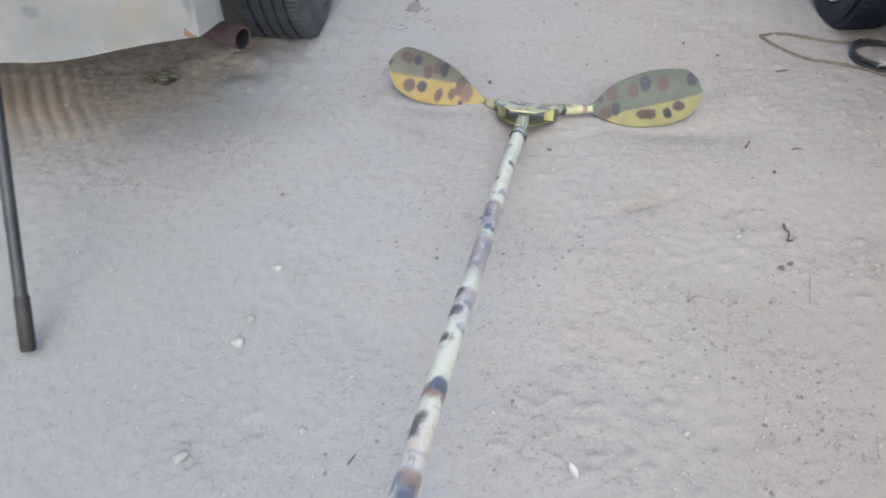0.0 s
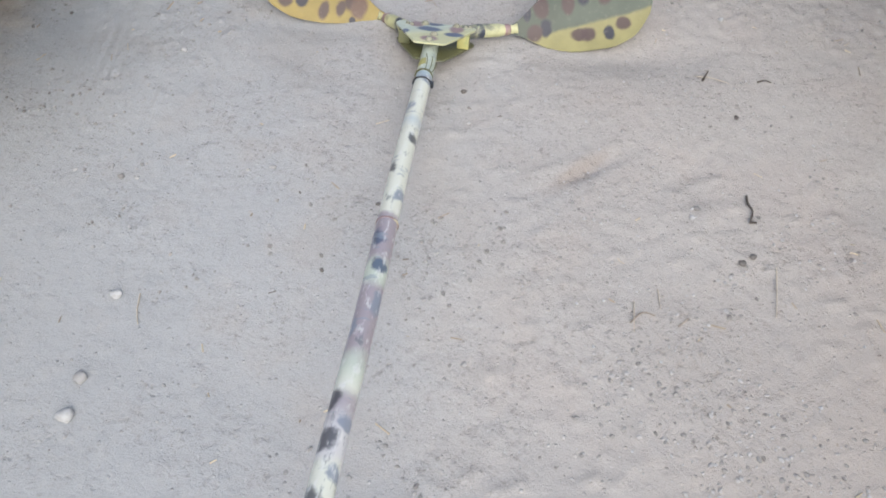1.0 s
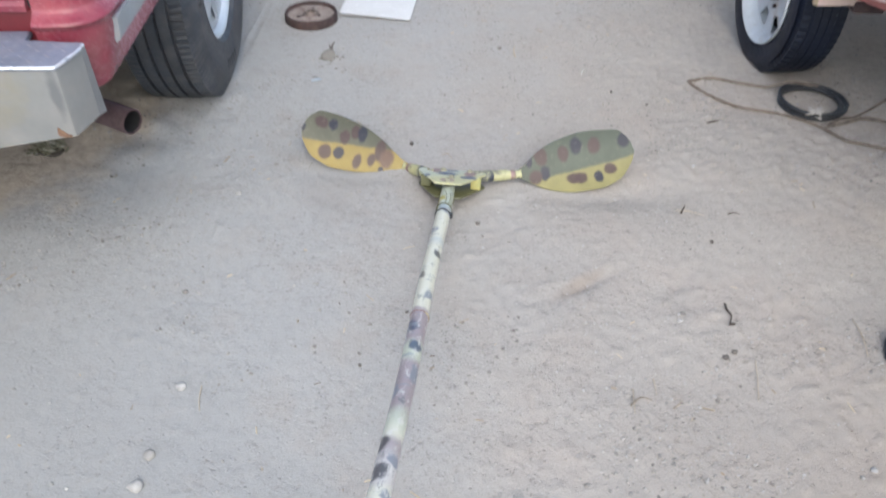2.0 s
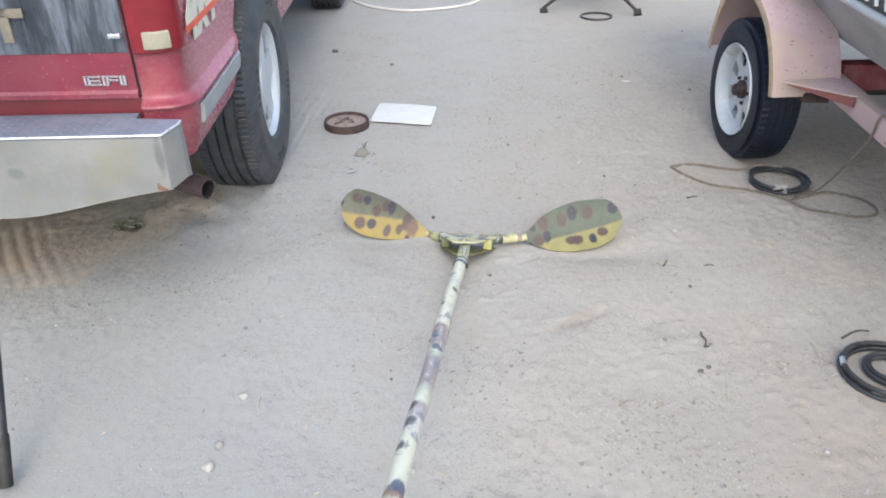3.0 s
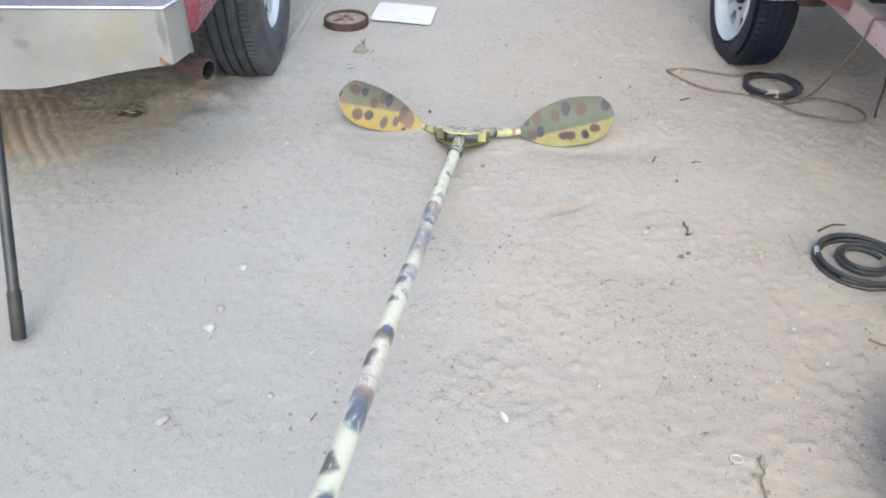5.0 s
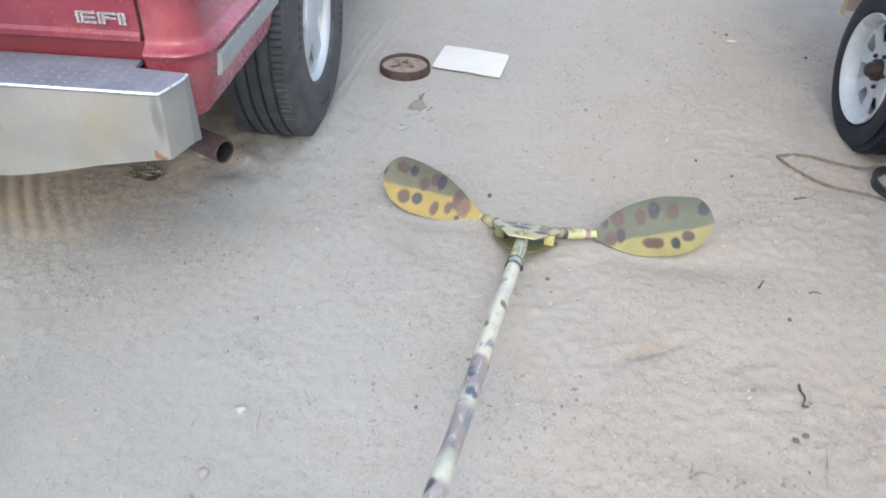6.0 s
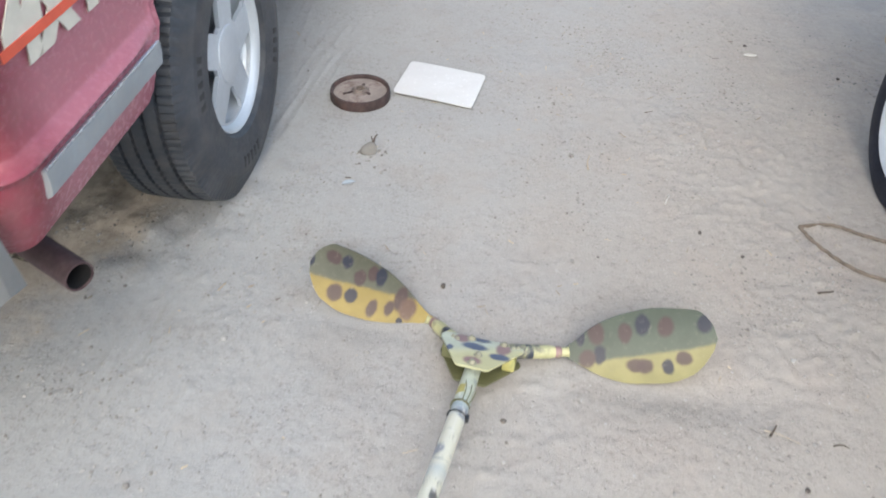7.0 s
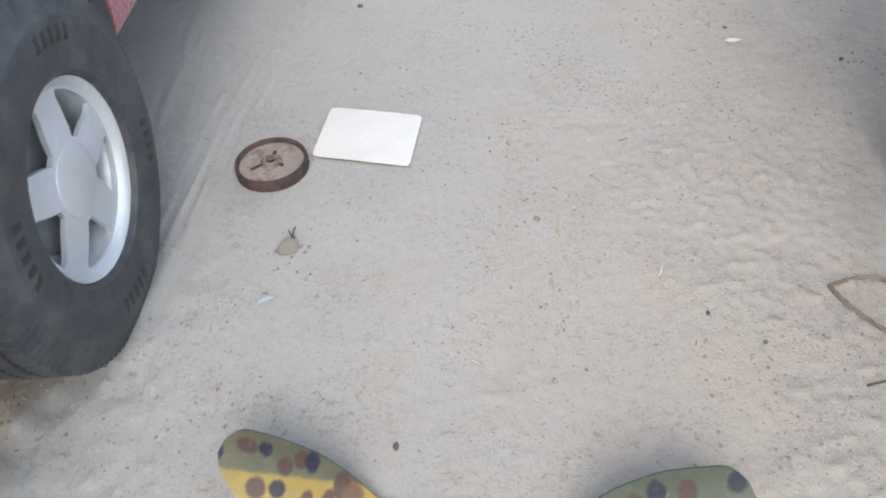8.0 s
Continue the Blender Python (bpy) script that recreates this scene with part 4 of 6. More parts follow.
    part("reversing_lens", thicken(sheet_grid(lens), 0.003, (0.5, -1, 0)), LAMP, tail, "cream reversing lens")
    # rub strip and decal on the side
    strip = bmesh.new()
    ends = (0.248, 0.727)
    rows = [[(0.012 + (0.0 if y in ends else o), y, z) for z, o in ((0.566, 0.0), (0.571, 0.010), (0.596, 0.014), (0.619, 0.014), (0.625, 0.0))] for y in [ends[0]] + [0.250 + 0.475 * k / 20 for k in range(21)] + [ends[1]]]
    part("rub_strip", thicken(sheet_grid(rows, strip), 0.003, (1, 0, 0)), STRIP, truck, "grey plastic rub strip")
    # bright tube added as the highlight on the strip's top edge
    part("strip_bead", tube([(0.024, 0.252 + 0.47 * k / 8, 0.6225) for k in range(9)], 0.0028, 8), BADGE, truck, "bright tube for the highlight along the rub strip")
    side = Matrix(((0, 0, 1, 0.0075), (1, 0, 0, 0), (0, 1, 0, 0), (0, 0, 0, 1)))
    lettering("4x4", 0.20, 0.001, DECAL, truck, side @ pose(0.280, 0.780, 0), "decal", "faded white four-wheel-drive decal", 0.25, 0.010)
    stripe = prism([(0.265, 0.803), (0.80, 0.803), (0.80, 0.820), (0.265, 0.820)], 0.0012, 0.0032)
    part("decal_stripe", stripe, DECAL_RED, truck, "orange-red stripe across the decal", side)
    # bumper
    face = bmesh.new()
    prof = [(-W, 0.10, 1.0), (-W + 0.012, 0.05, 1.0), (-W + 0.05, 0.004, 1.0)] + [(-W + 0.06 + (W - 0.12) * k / 24, 0.0, 1.0) for k in range(25)]
    corner = [(-0.030, 0.0), (-0.024, 0.002), (-0.021, 0.007), (-0.004, 0.064), (-0.001, 0.078)]
    prof += [(x, y, 1.0) for x, y in corner]
    rows = []
    for x, y, _ in prof:
        edge = min(-x, x + W)
        zb = lerp_profile([(0.0, 0.478), (0.12, 0.462), (0.45, 0.405), (1.0, 0.405)], max(0.0, edge))
        rows.append([(x, y + 0.022 - 0.002 * t, 0.622 + (zb - 0.622) * t) for t in [k / 8 for k in range(9)]])
    bumper = part("bumper", thicken(sheet_grid(rows, face), 0.004, (0, -1, 0)), BUMPER, truck, "worn silver step bumper, dented and stained")
    cheek = bmesh.new()
    top, bot = [(-0.001, 0.1005, 0.622), (-0.001, 0.124, 0.622)], [(-0.001, 0.0985, 0.478), (-0.007, 0.150, 0.458)]
    rows = [[tuple(a + (b - a) * t for a, b in zip(p, q)) for t in [k / 6 for k in range(7)]] for p, q in ((top[0], bot[0]), (tuple((a + b) / 2 for a, b in zip(*top)), tuple((a + b) / 2 for a, b in zip(*bot))), (top[1], bot[1]))]
    part("bumper_cheek", thicken(sheet_grid(rows, cheek), 0.004, (1, 0, 0)), BUMPER, bumper)
    outline = [(-W + 0.05, 0.021)] + [(x, y + 0.021) for x, y in corner]
    outline += [(-0.002, 0.120), (-0.118, 0.128), (-0.118, 0.172), (-W + 0.118, 0.172), (-W + 0.118, 0.128), (-W + 0.007, 0.118), (-W + 0.007, 0.07)]
    part("step_plate", prism(outline, 0.618, 0.628, 0.002), CHEQUER, bumper, "chequer plate step")
    lug = bmesh.new()
    for i in range(62):
        for j in range(6):
            x, y = -0.026 - 0.0245 * i, 0.040 + 0.0225 * j
            if (y > 0.110 and x > -0.13) or (y < 0.07 and x > -0.05):
                continue
            t = 0.7 if (i + j) % 2 else -0.7
            c, s = math.cos(t), math.sin(t)
            ring = [lug.verts.new((x + c * u - s * v, y + s * u + c * v, 0.6275)) for u, v in ((-0.0135, 0), (0, -0.0038), (0.0135, 0), (0, 0.0038))]
            tip = lug.verts.new((x, y, 0.6291))
            for k in range(4):
                lug.faces.new((ring[k], ring[(k + 1) % 4], tip))
    part("tread_pattern", lug, TREADS, bumper, angle=10)
    edge = [(-W + 0.05, 0.020, 0.625), (-1.0, 0.020, 0.625), (-0.5, 0.020, 0.625), *((x + 0.001, y + 0.020, 0.625) for x, y in corner), (-0.001, 0.118, 0.625)]
    part("bright_edge", tube(edge, 0.0030, 8), BRIGHT, bumper, "polished bright edge")
    flake = bmesh.new()
    for dx, dz, r in ((-0.050, 0.484, 0.008), (-0.043, 0.480, 0.006), (-0.053, 0.493, 0.004), (-0.034, 0.478, 0.004)):
        c = bmesh.ops.create_icosphere(flake, subdivisions=2, radius=r)["verts"]
        for v in c:
            v.co = Vector((v.co.x + dx, v.co.y * 0.18 + 0.0195, v.co.z + dz))
    part("rust_patch", flake, ORANGE_RUST, bumper, "orange rust patch at the corner")
    # tailpipe
    a, b = Vector((-0.30, 0.44, 0.36)), Vector((-0.018, 0.292, 0.345))
    d = (b - a).normalized()
    pipe = part("tailpipe", tube([a, a + (b - a) * 0.5, b], 0.031, 24, cap=False), PIPE, truck, "rusty exhaust tailpipe")
    # bore and end disc carry the pipe's inner shade in their black colour
    part("pipe_bore", tube([a, b - d * 0.002], 0.0275, 24, cap=False), BORE, pipe)
    part("pipe_end", tube([a, a + d * 0.12], 0.0274, 24), BORE, pipe)
    lip = lathe([(0.0275, 0.0), (0.031, 0.0), (0.031, -0.004), (0.0275, -0.004)], 24, True)
    part("pipe_lip", lip, PIPE, pipe, m=Matrix.Translation(b) @ d.to_track_quat("X", "Z").to_matrix().to_4x4())
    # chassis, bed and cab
    # unseen dark slab for the underbody, added to block light beneath the truck
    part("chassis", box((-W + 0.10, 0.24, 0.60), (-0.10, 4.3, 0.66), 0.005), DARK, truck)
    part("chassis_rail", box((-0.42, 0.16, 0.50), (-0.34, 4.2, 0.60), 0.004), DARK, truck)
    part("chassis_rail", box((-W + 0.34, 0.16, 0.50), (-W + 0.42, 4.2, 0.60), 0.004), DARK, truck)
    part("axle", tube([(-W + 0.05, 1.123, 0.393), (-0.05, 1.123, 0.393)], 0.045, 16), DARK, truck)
    well = bmesh.new()
    rows = []
    for k in range(17):
        a = math.radians(24 + 132 * k / 16)
        y, z = ARCH_Y - 0.455 * math.cos(a), ARCH_Z + 0.02 + 0.455 * math.sin(a)
        rows.append([(-0.30, y, z), (-0.03, y, z)])
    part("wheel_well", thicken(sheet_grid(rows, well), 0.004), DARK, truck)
    part("bed_floor", box((-W + 0.02, 0.2, 0.86), (-0.02, 2.18, 0.88)), SILL_RED, truck)
    part("bed_front", box((-W + 0.015, 2.16, 0.6), (-0.015, 2.2, 1.14), 0.004), RED, truck)
    cab = bmesh.new()
    sec = [(2.24, 0.47), (2.24, 1.10), (2.36, 1.62), (2.55, 1.68), (3.2, 1.68), (3.35, 1.62), (3.78, 1.12), (4.60, 1.02), (4.72, 0.92), (4.72, 0.50)]
    l = [cab.verts.new((-W - 0.005 + (0.12 if z > 1.2 else 0), y, z)) for y, z in sec]
    r = [cab.verts.new((0.005 - (0.12 if z > 1.2 else 0), y, z)) for y, z in sec]
    n = len(sec)
    for k in range(n):
        cab.faces.new((l[k], l[(k + 1) % n], r[(k + 1) % n], r[k]))
    cab.faces.new(l)
    cab.faces.new(r[::-1])
    part("cab", cab, RED, truck, angle=20)
    part("rear_window", box((-W + 0.22, 2.255, 1.18), (-0.22, 2.285, 1.54), 0.01), GLASS, truck, m=pose(0, 0.02, 0, 0, 0, 0))
    part("windscreen", thicken(sheet_grid([[(x, 3.395 + 0.37 * t, 1.588 - 0.43 * t) for t in (0, 0.5, 1)] for x in (-W + 0.22, -W / 2, -0.22)]), 0.005, (0, 0.7, 0.7)), GLASS, truck)
    rear = truck_wheel(truck, pose(-0.036, 1.123, 0.392))
    for x, y, turn in ((-0.036, 3.95, 0), (-W + 0.036, 1.123, 180), (-W + 0.036, 3.95, 180)):
        copy_wheel(rear, pose(x, y, 0.391, 0, 0, turn), truck)
    return truck


def copy_wheel(src, m, parent):
    made = {}
    for o in (src, *src.children):
        made[o] = o.copy()
        scene.collection.objects.link(made[o])
        made[o].parent = made.get(o.parent, parent)
    made[src].matrix_basis = m


build_truck()


# ---------------------------------------------------------------- boat on its trailer
def build_trailer():
    trailer = thing("boat_trailer", pose(1.373, 2.815, 0), "faded pink boat trailer with mudguards and white wheels", "trailer")
    # local: x towards the boat, y ahead, the wheel's outer face at x = 0
    toe = 3.7

    def wheel(x, turn):
        m = pose(x + (0.008 if turn else -0.008), -0.055, 0.262, 0, 0, turn + toe)
        w = part("wheel", lathe([(0.176, 0.030), (0.182, 0.034), (0.184, 0.026), (0.178, 0.020), (0.168, 0.0), (0.160, -0.06), (0.172, -0.09), (0.162, -0.09), (0.150, -0.05), (0.158, 0.0), (0.168, 0.024)], 72, True), WHITE_STEEL, trailer, m=m)
        part("tyre", tyre_mesh(0.282, 0.178, 0.165, 64, 0.022, 0.35, groove=0.005), TRAILER_TYRE, w, "black trailer tyre, a little soft", pose(-0.055, 0, 0))
        part("rim", spoked_disc(0.03, 0.172, 0.004, (8, 0.092, 0.148, 10.0, 13.0), -0.012, dish=0.0, thick=0.006), WHITE_STEEL, w, "white steel wheel disc with trapezoid holes", pose(-0.020, 0, 0))
        part("rim_step", lathe([(0.168, 0.0), (0.162, -0.003), (0.160, -0.012), (0.154, -0.014), (0.150, -0.018), (0.150, -0.026), (0.168, -0.026)], 72, True), WHITE_STEEL, w)
        part("hub", lathe([(0.0005, 0.026), (0.018, 0.025), (0.024, 0.020), (0.026, 0.006), (0.036, 0.002), (0.038, -0.040)], 28), RUST, w, "rusty hub with grease cap")
        for k in range(5):
            a = 2 * math.pi * k / 5
            part("wheel_nut", lathe([(0.0005, 0.011), (0.006, 0.0105), (0.007, 0.008), (0.007, 0.0)], 6), RUST, w, m=pose(-0.014, 0.055 * math.cos(a), 0.055 * math.sin(a)))
        # drum widened into a black backing disc, painting shade behind the wheel holes
        part("brake_drum", lathe([(0.0005, -0.050), (0.145, -0.050), (0.150, -0.054), (0.150, -0.10), (0.0005, -0.10)], 32), BORE, w)

    def mudguard(x0, x1):
        prof = []
        for k in range(25):
            a = math.radians(169 - 160 * k / 24)
            prof.append(((0.435 if math.cos(a) < 0 else 0.285) * math.cos(a), 0.285 + 0.40 * math.sin(a)))
        rows = [[(x, y, z) for x in (x0, x0 + 0.004, (x0 + x1) / 2, x1 - 0.004, x1)] for y, z in prof]
        g = part("mudguard", thicken(sheet_grid(rows), 0.004), PINK, trailer, "faded pink mudguard with rust specks", pose(0, 0, 0, 0, 0, toe))
        pick = random.Random(21)
        for k in range(26):
            y, z = prof[2 + min(3, int(4 * pick.random() ** 1.6))]
            d = math.hypot(y, z - 0.285)
            ny, nz = y / d, (z - 0.285) / d
            u, w2, h2 = pick.uniform(x0 + 0.03, x1 - 0.02), pick.uniform(0.0015, 0.007), pick.uniform(0.0006, 0.0016)
            z += pick.uniform(-0.02, 0.02)
            chip = prism([(-w2, 0), (-w2 * 0.4, -h2), (w2 * 0.6, -h2 * 0.7), (w2, 0), (w2 * 0.3, h2), (-w2 * 0.5, h2 * 0.8)], -0.0005, 0.0022)
            part("rust_chip", chip, ORANGE_RUST, g, m=Matrix.Translation((u, y, z)) @ Vector((0, ny, nz)).to_track_quat("Z", "X").to_matrix().to_4x4() @ Matrix.Rotation(math.pi / 2, 4, "Z"))
        for x, t in ((x0, -1), (x1, 1)):
            lip = []
            for y, z in prof:
                d = math.hypot(y, z - 0.285)
                f = (d - 0.035) / d
                lip.append([(x, y, z), (x + t * 0.004, y * (1 + f) / 2, 0.285 + (z - 0.285) * (1 + f) / 2), (x, y * f, 0.285 + (z - 0.285) * f)])
            part("mudguard_lip", thicken(sheet_grid(lip), 0.003), TAN, g, "tan worn edge of the mudguard")

    wheel(0.0, 180)
    wheel(1.66, 0)
    mudguard(-0.03, 0.215)
    mudguard(1.445, 1.69)
    part("axle", tube([(0.03, -0.055, 0.262), (1.63, -0.055, 0.262)], 0.025, 12), DARK, trailer)
    for x in (0.217, 1.40):
        part("side_rail", box((x, -1.9, 0.345), (x + 0.052, 1.15, 0.420), 0.005), PINK, trailer)
    gusset = prism([(0.016, -0.441), (0.10, -0.425), (0.216, -0.40), (0.222, -0.595), (0.20, -0.59)], 0.4205, 0.4265, 0.001)
    part("gusset", gusset, PINK, trailer, "pink triangular gusset under the mudguard")
    web = bmesh.new()
    u, v = Vector((0.03, -0.442, 0.0)), Vector((0.214, -0.590, 0.0))
    side = Vector((0.0025, 0.003, 0.0))
    rows = [[(*(u + (v - u) * t + side * e).xy, z) for z, e in ((0.418, 1), (0.418 - 0.034 * t, 1), (0.418 - 0.034 * t, -1), (0.418, -1), (0.418, 1))] for t in (0.02, 0.25, 0.5, 0.75, 1.0)]
    part("gusset_web", sheet_grid(rows, web), WEB, trailer, "darker red folded web, the gusset's shaded underside")
    part("mudguard_bracket", box((0.11, -0.43, 0.338), (0.205, -0.38, 0.374), 0.010), RUST, trailer, "rusty mudguard bracket")
    part("cross_beam", box((0.272, -0.335, 0.355), (1.40, -0.265, 0.450), 0.005), MAROON, trailer)
    part("cross_beam", box((0.272, 0.95, 0.355), (1.40, 1.02, 0.450), 0.005), MAROON, trailer)
    part("drawbar", box((0.80, -3.0, 0.375), (0.88, -1.8, 0.455), 0.006), PINK, trailer)
    part("drawbar_cross", box((0.22, -1.96, 0.375), (1.44, -1.9, 0.455), 0.006), PINK, trailer)
    part("jockey_leg", tube([(0.84, -2.7, 0.0), (0.84, -2.7, 0.5)], 0.025, 12), GALV, trailer)
    return trailer


build_trailer()


def build_boat():
    boat = thing("boat", pose(1.373, 2.815, 0), "grey aluminium boat with a black name stripe, resting on a trailer", "boat")
    rows = []
    for k in range(37):
        y = -1.95 + 3.05 * k / 36
        bow = min(1.0, max(0.0, (y + 1.95) / 0.75))
        f = max(0.02, math.sin(bow * math.pi / 2) ** 0.9)
        lift = 0.25 * (1 - bow) ** 2
        half = [(0.775, 0.905), (0.76, 0.84), (0.745, 0.757), (0.725, 0.742), (0.66, 0.65), (0.57, 0.53 + lift), (0.28, 0.49 + lift), (0.0, 0.475 + lift)]
        sec = [(-a * f, z) for a, z in half] + [(a * f, z) for a, z in half[-2::-1]]
        rows.append([(0.83 + x, y, z) for x, z in sec])
    hull = part("hull", thicken(sheet_grid(rows), 0.006), HULL, boat)
    for i in (2, -3):
        part("side_rail", tube([r[i] for r in rows], 0.016, 10), HULL_RAIL, hull, "pale rubbing rail along the hull")
    for i in (0, -1):
        part("gunwale", tube([r[i] for r in rows], 0.020, 8), HULL_RAIL, boat)
    part("transom", prism([(p[0], p[2]) for p in rows[-1]], 0, 0.03), HULL, boat, m=pose(0, 1.1, 0, 90, 0, 0))

    def on_side(y, z, out):
        t = (z - 0.757) / (0.905 - 0.757)
        return (0.83 - 0.745 - 0.030 * t - out, y, z)

    panel = part("name_panel", thicken(sheet_grid([[on_side(-1.15 + 0.1 * k, z, 0.006) for z in (0.775, 0.83, 0.885)] for k in range(15)]), 0.003), BLACK, boat, "black stripe with white lettering")
    for k in range(6):
        y = -1.11 + 0.062 * k
        a, b = on_side(y, 0.79, 0.010), on_side(y, 0.87, 0.010)
        part("lettering", tube([a, b], 0.007, 6), WHITE, panel)
    part("red_patch", thicken(sheet_grid([[on_side(-1.46 + 0.06 * k, z, 0.006) for z in (0.775, 0.83, 0.885)] for k in range(6)]), 0.003), SIGNAL_RED, boat, "bright red patch on the hull")
    for x in (0.68, 0.98):
        part("bunk", box((x - 0.03, -1.0, 0.451), (x + 0.03, 1.0, 0.474), 0.006), MAROON, boat)
    return boat


build_boat()


# ---------------------------------------------------------------- the two-bladed tool on its pole
def blade(parent, name, m, top, bottom, crease, sign, material, u0, u1, nose):
    """A paddle blade in u (along) and v (across), slightly dished, folded along its crease, about 4 mm thick with a rounded edge."""
    rows = []
    for k in range(41):
        t = k / 40
        u = u0 + (u1 - u0) * t ** 0.85
        tip = min(1.0, max(0.0, (u1 - u) / nose))
        round_off = math.sqrt(max(0.0, 1 - (1 - tip) ** 2))
        a, b = lerp_profile(top, u), lerp_profile(bottom, u)
        c = (a + b) / 2 - 0.004
        a, b = c + (a - c) * max(round_off, 0.02), c + (b - c) * max(round_off, 0.02)
        row = []
        for j in range(17):
            v = b + (a - b) * j / 16
            below = crease[0] + crease[1] * u - v
            fold = 0.035 * (below + math.sqrt(below * below + 0.0002))
            cup = 0.010 * ((v - c) / 0.085) ** 2 - 0.004
            row.append((u, v, sign * (fold + cup)))
        rows.append(row)
    bm = thicken(sheet_grid(rows), 0.004)
    return part(name, bm, material, parent, m=m)


def basis(o, u, v):
    u = Vector(u).normalized()
    v = (Vector(v) - Vector(v).dot(u) * u).normalized()
    n = u.cross(v)
    return Matrix(((u.x, v.x, n.x, o[0]), (u.y, v.y, n.y, o[1]), (u.z, v.z, n.z, o[2]), (0, 0, 0, 1)))


def build_tool():
    tool = thing("paddle_tool", pose(0, 0, 0), "camouflage-painted pole with plate hub and two paddle blades on sand", "paddle tool")
    right = spotted("right_blade_camouflage", (-0.064, 0.11), [
        (0.143, 0.002, 0.018, 0.022, NAVY), (0.056, -0.001, 0.019, 0.025, BROWN), (0.004, 0.005, 0.018, 0.026, NAVY), (-0.036, -0.012, 0.017, 0.024, BROWN),
        (-0.100, -0.010, 0.020, 0.028, BROWN), (-0.136, -0.020, 0.010, 0.020, NAVY), (-0.094, -0.060, 0.015, 0.023, NAVY), (-0.122, -0.068, 0.020, 0.022, BROWN),
        (-0.015, -0.086, 0.022, 0.016, BROWN), (0.006, -0.088, 0.020, 0.017, BROWN), (0.058, -0.091, 0.014, 0.018, NAVY), (0.094, -0.073, 0.019, 0.018, BROWN)])
    left = spotted("left_blade_camouflage", (-0.034, -0.17), [
        (0.172, -0.028, 0.010, 0.018, NAVY), (0.122, 0.001, 0.022, 0.018, BROWN), (0.086, 0.004, 0.015, 0.018, NAVY), (0.045, -0.021, 0.016, 0.022, BROWN),
        (0.018, 0.002, 0.014, 0.022, BROWN), (-0.003, 0.002, 0.014, 0.026, NAVY), (0.090, -0.078, 0.020, 0.024, BROWN), (0.050, -0.070, 0.017, 0.020, NAVY),
        (-0.010, -0.078, 0.014, 0.024, BROWN), (-0.048, -0.063, 0.013, 0.022, BROWN), (-0.066, -0.030, 0.016, 0.034, BROWN), (-0.090, -0.045, 0.022, 0.030, (0.085, 0.048, 0.038)), (-0.082, -0.082, 0.007, 0.010, NAVY)],
        upper=(0.056, 0.058, 0.042), lower=(0.235, 0.175, 0.045))
    mr = basis((0.631, 2.009, 0.083), (0.985, 0.132, 0.109), (-0.17, 0.651, 0.74))
    ml = basis((0.013, 2.062, 0.079), (-0.959, 0.127, 0.252), (0.281, 0.522, 0.805))
    blade(tool, "blade", mr, [(-0.20, -0.041), (-0.175, -0.040), (-0.15, -0.026), (-0.10, 0.010), (-0.04, 0.032), (0.03, 0.043), (0.12, 0.036), (0.17, 0.014)],
          [(-0.20, -0.061), (-0.175, -0.063), (-0.15, -0.076), (-0.09, -0.110), (-0.02, -0.127), (0.05, -0.128), (0.11, -0.112), (0.17, -0.070)], (-0.064, 0.11), 1.0, right, -0.20, 0.171, 0.036)
    blade(tool, "blade", ml, [(-0.18, -0.040), (-0.15, -0.038), (-0.12, -0.026), (-0.06, 0.006), (0.0, 0.026), (0.08, 0.035), (0.13, 0.033), (0.176, 0.022)],
          [(-0.18, -0.060), (-0.15, -0.062), (-0.12, -0.070), (-0.06, -0.096), (0.0, -0.112), (0.06, -0.118), (0.11, -0.108), (0.176, -0.078)], (-0.034, -0.17), -1.0, left, -0.18, 0.174, 0.05)
    # arms from the hub to the blades
    for m, u, v, hub in ((mr, -0.182, -0.051, (0.342, 1.922, 0.036)), (ml, -0.160, -0.05, (0.222, 1.926, 0.036))):
        neck = m @ Vector((u, v, 0.0))
        tip = m @ Vector((u + 0.02, v, 0.0))
        h = Vector(hub)
        pts = smooth_path([h, h + (neck - h) * 0.55, neck, tip], 6)
        n = len(pts) - 1
        arm = part("arm", tube(pts, [lerp_profile([(0.0, 0.0165), (0.45, 0.0160), (0.62, 0.0115), (0.80, 0.0105), (1.0, 0.0125)], k / n) for k in range(n + 1)], 16), ARM, tool, "yellow-green painted arm with dark patches")
        collar = pts[int(n * 0.6)]
        way = (pts[int(n * 0.6) + 1] - collar).normalized()
        part("collar", tube([collar, collar + way * 0.004, collar + way * 0.012, collar + way * 0.016], [0.0125, 0.0142, 0.0138, 0.0115], 16), PLUM, arm, "plum-brown painted collar")
        spot = h + (neck - h) * 0.30
        part("dark_band", tube([spot, spot + way * 0.003, spot + way * 0.017, spot + way * 0.020], [0.0160, 0.0169, 0.0168, 0.0160], 16), NAVY_PAINT, arm, "navy sprayed band")
    # hub: two bent plates bolted together
    hubm = pose(0.277, 1.882, 0.048, -19, 0, -6)
    half = [(0.030, -0.078), (0.037, -0.075), (0.094, 0.030), (0.096, 0.040), (0.090, 0.055)]
    plate = half + [(-x, y) for x, y in half[::-1]]
    dull_navy, dull_brown = (0.062, 0.078, 0.135), (0.21, 0.135, 0.14)
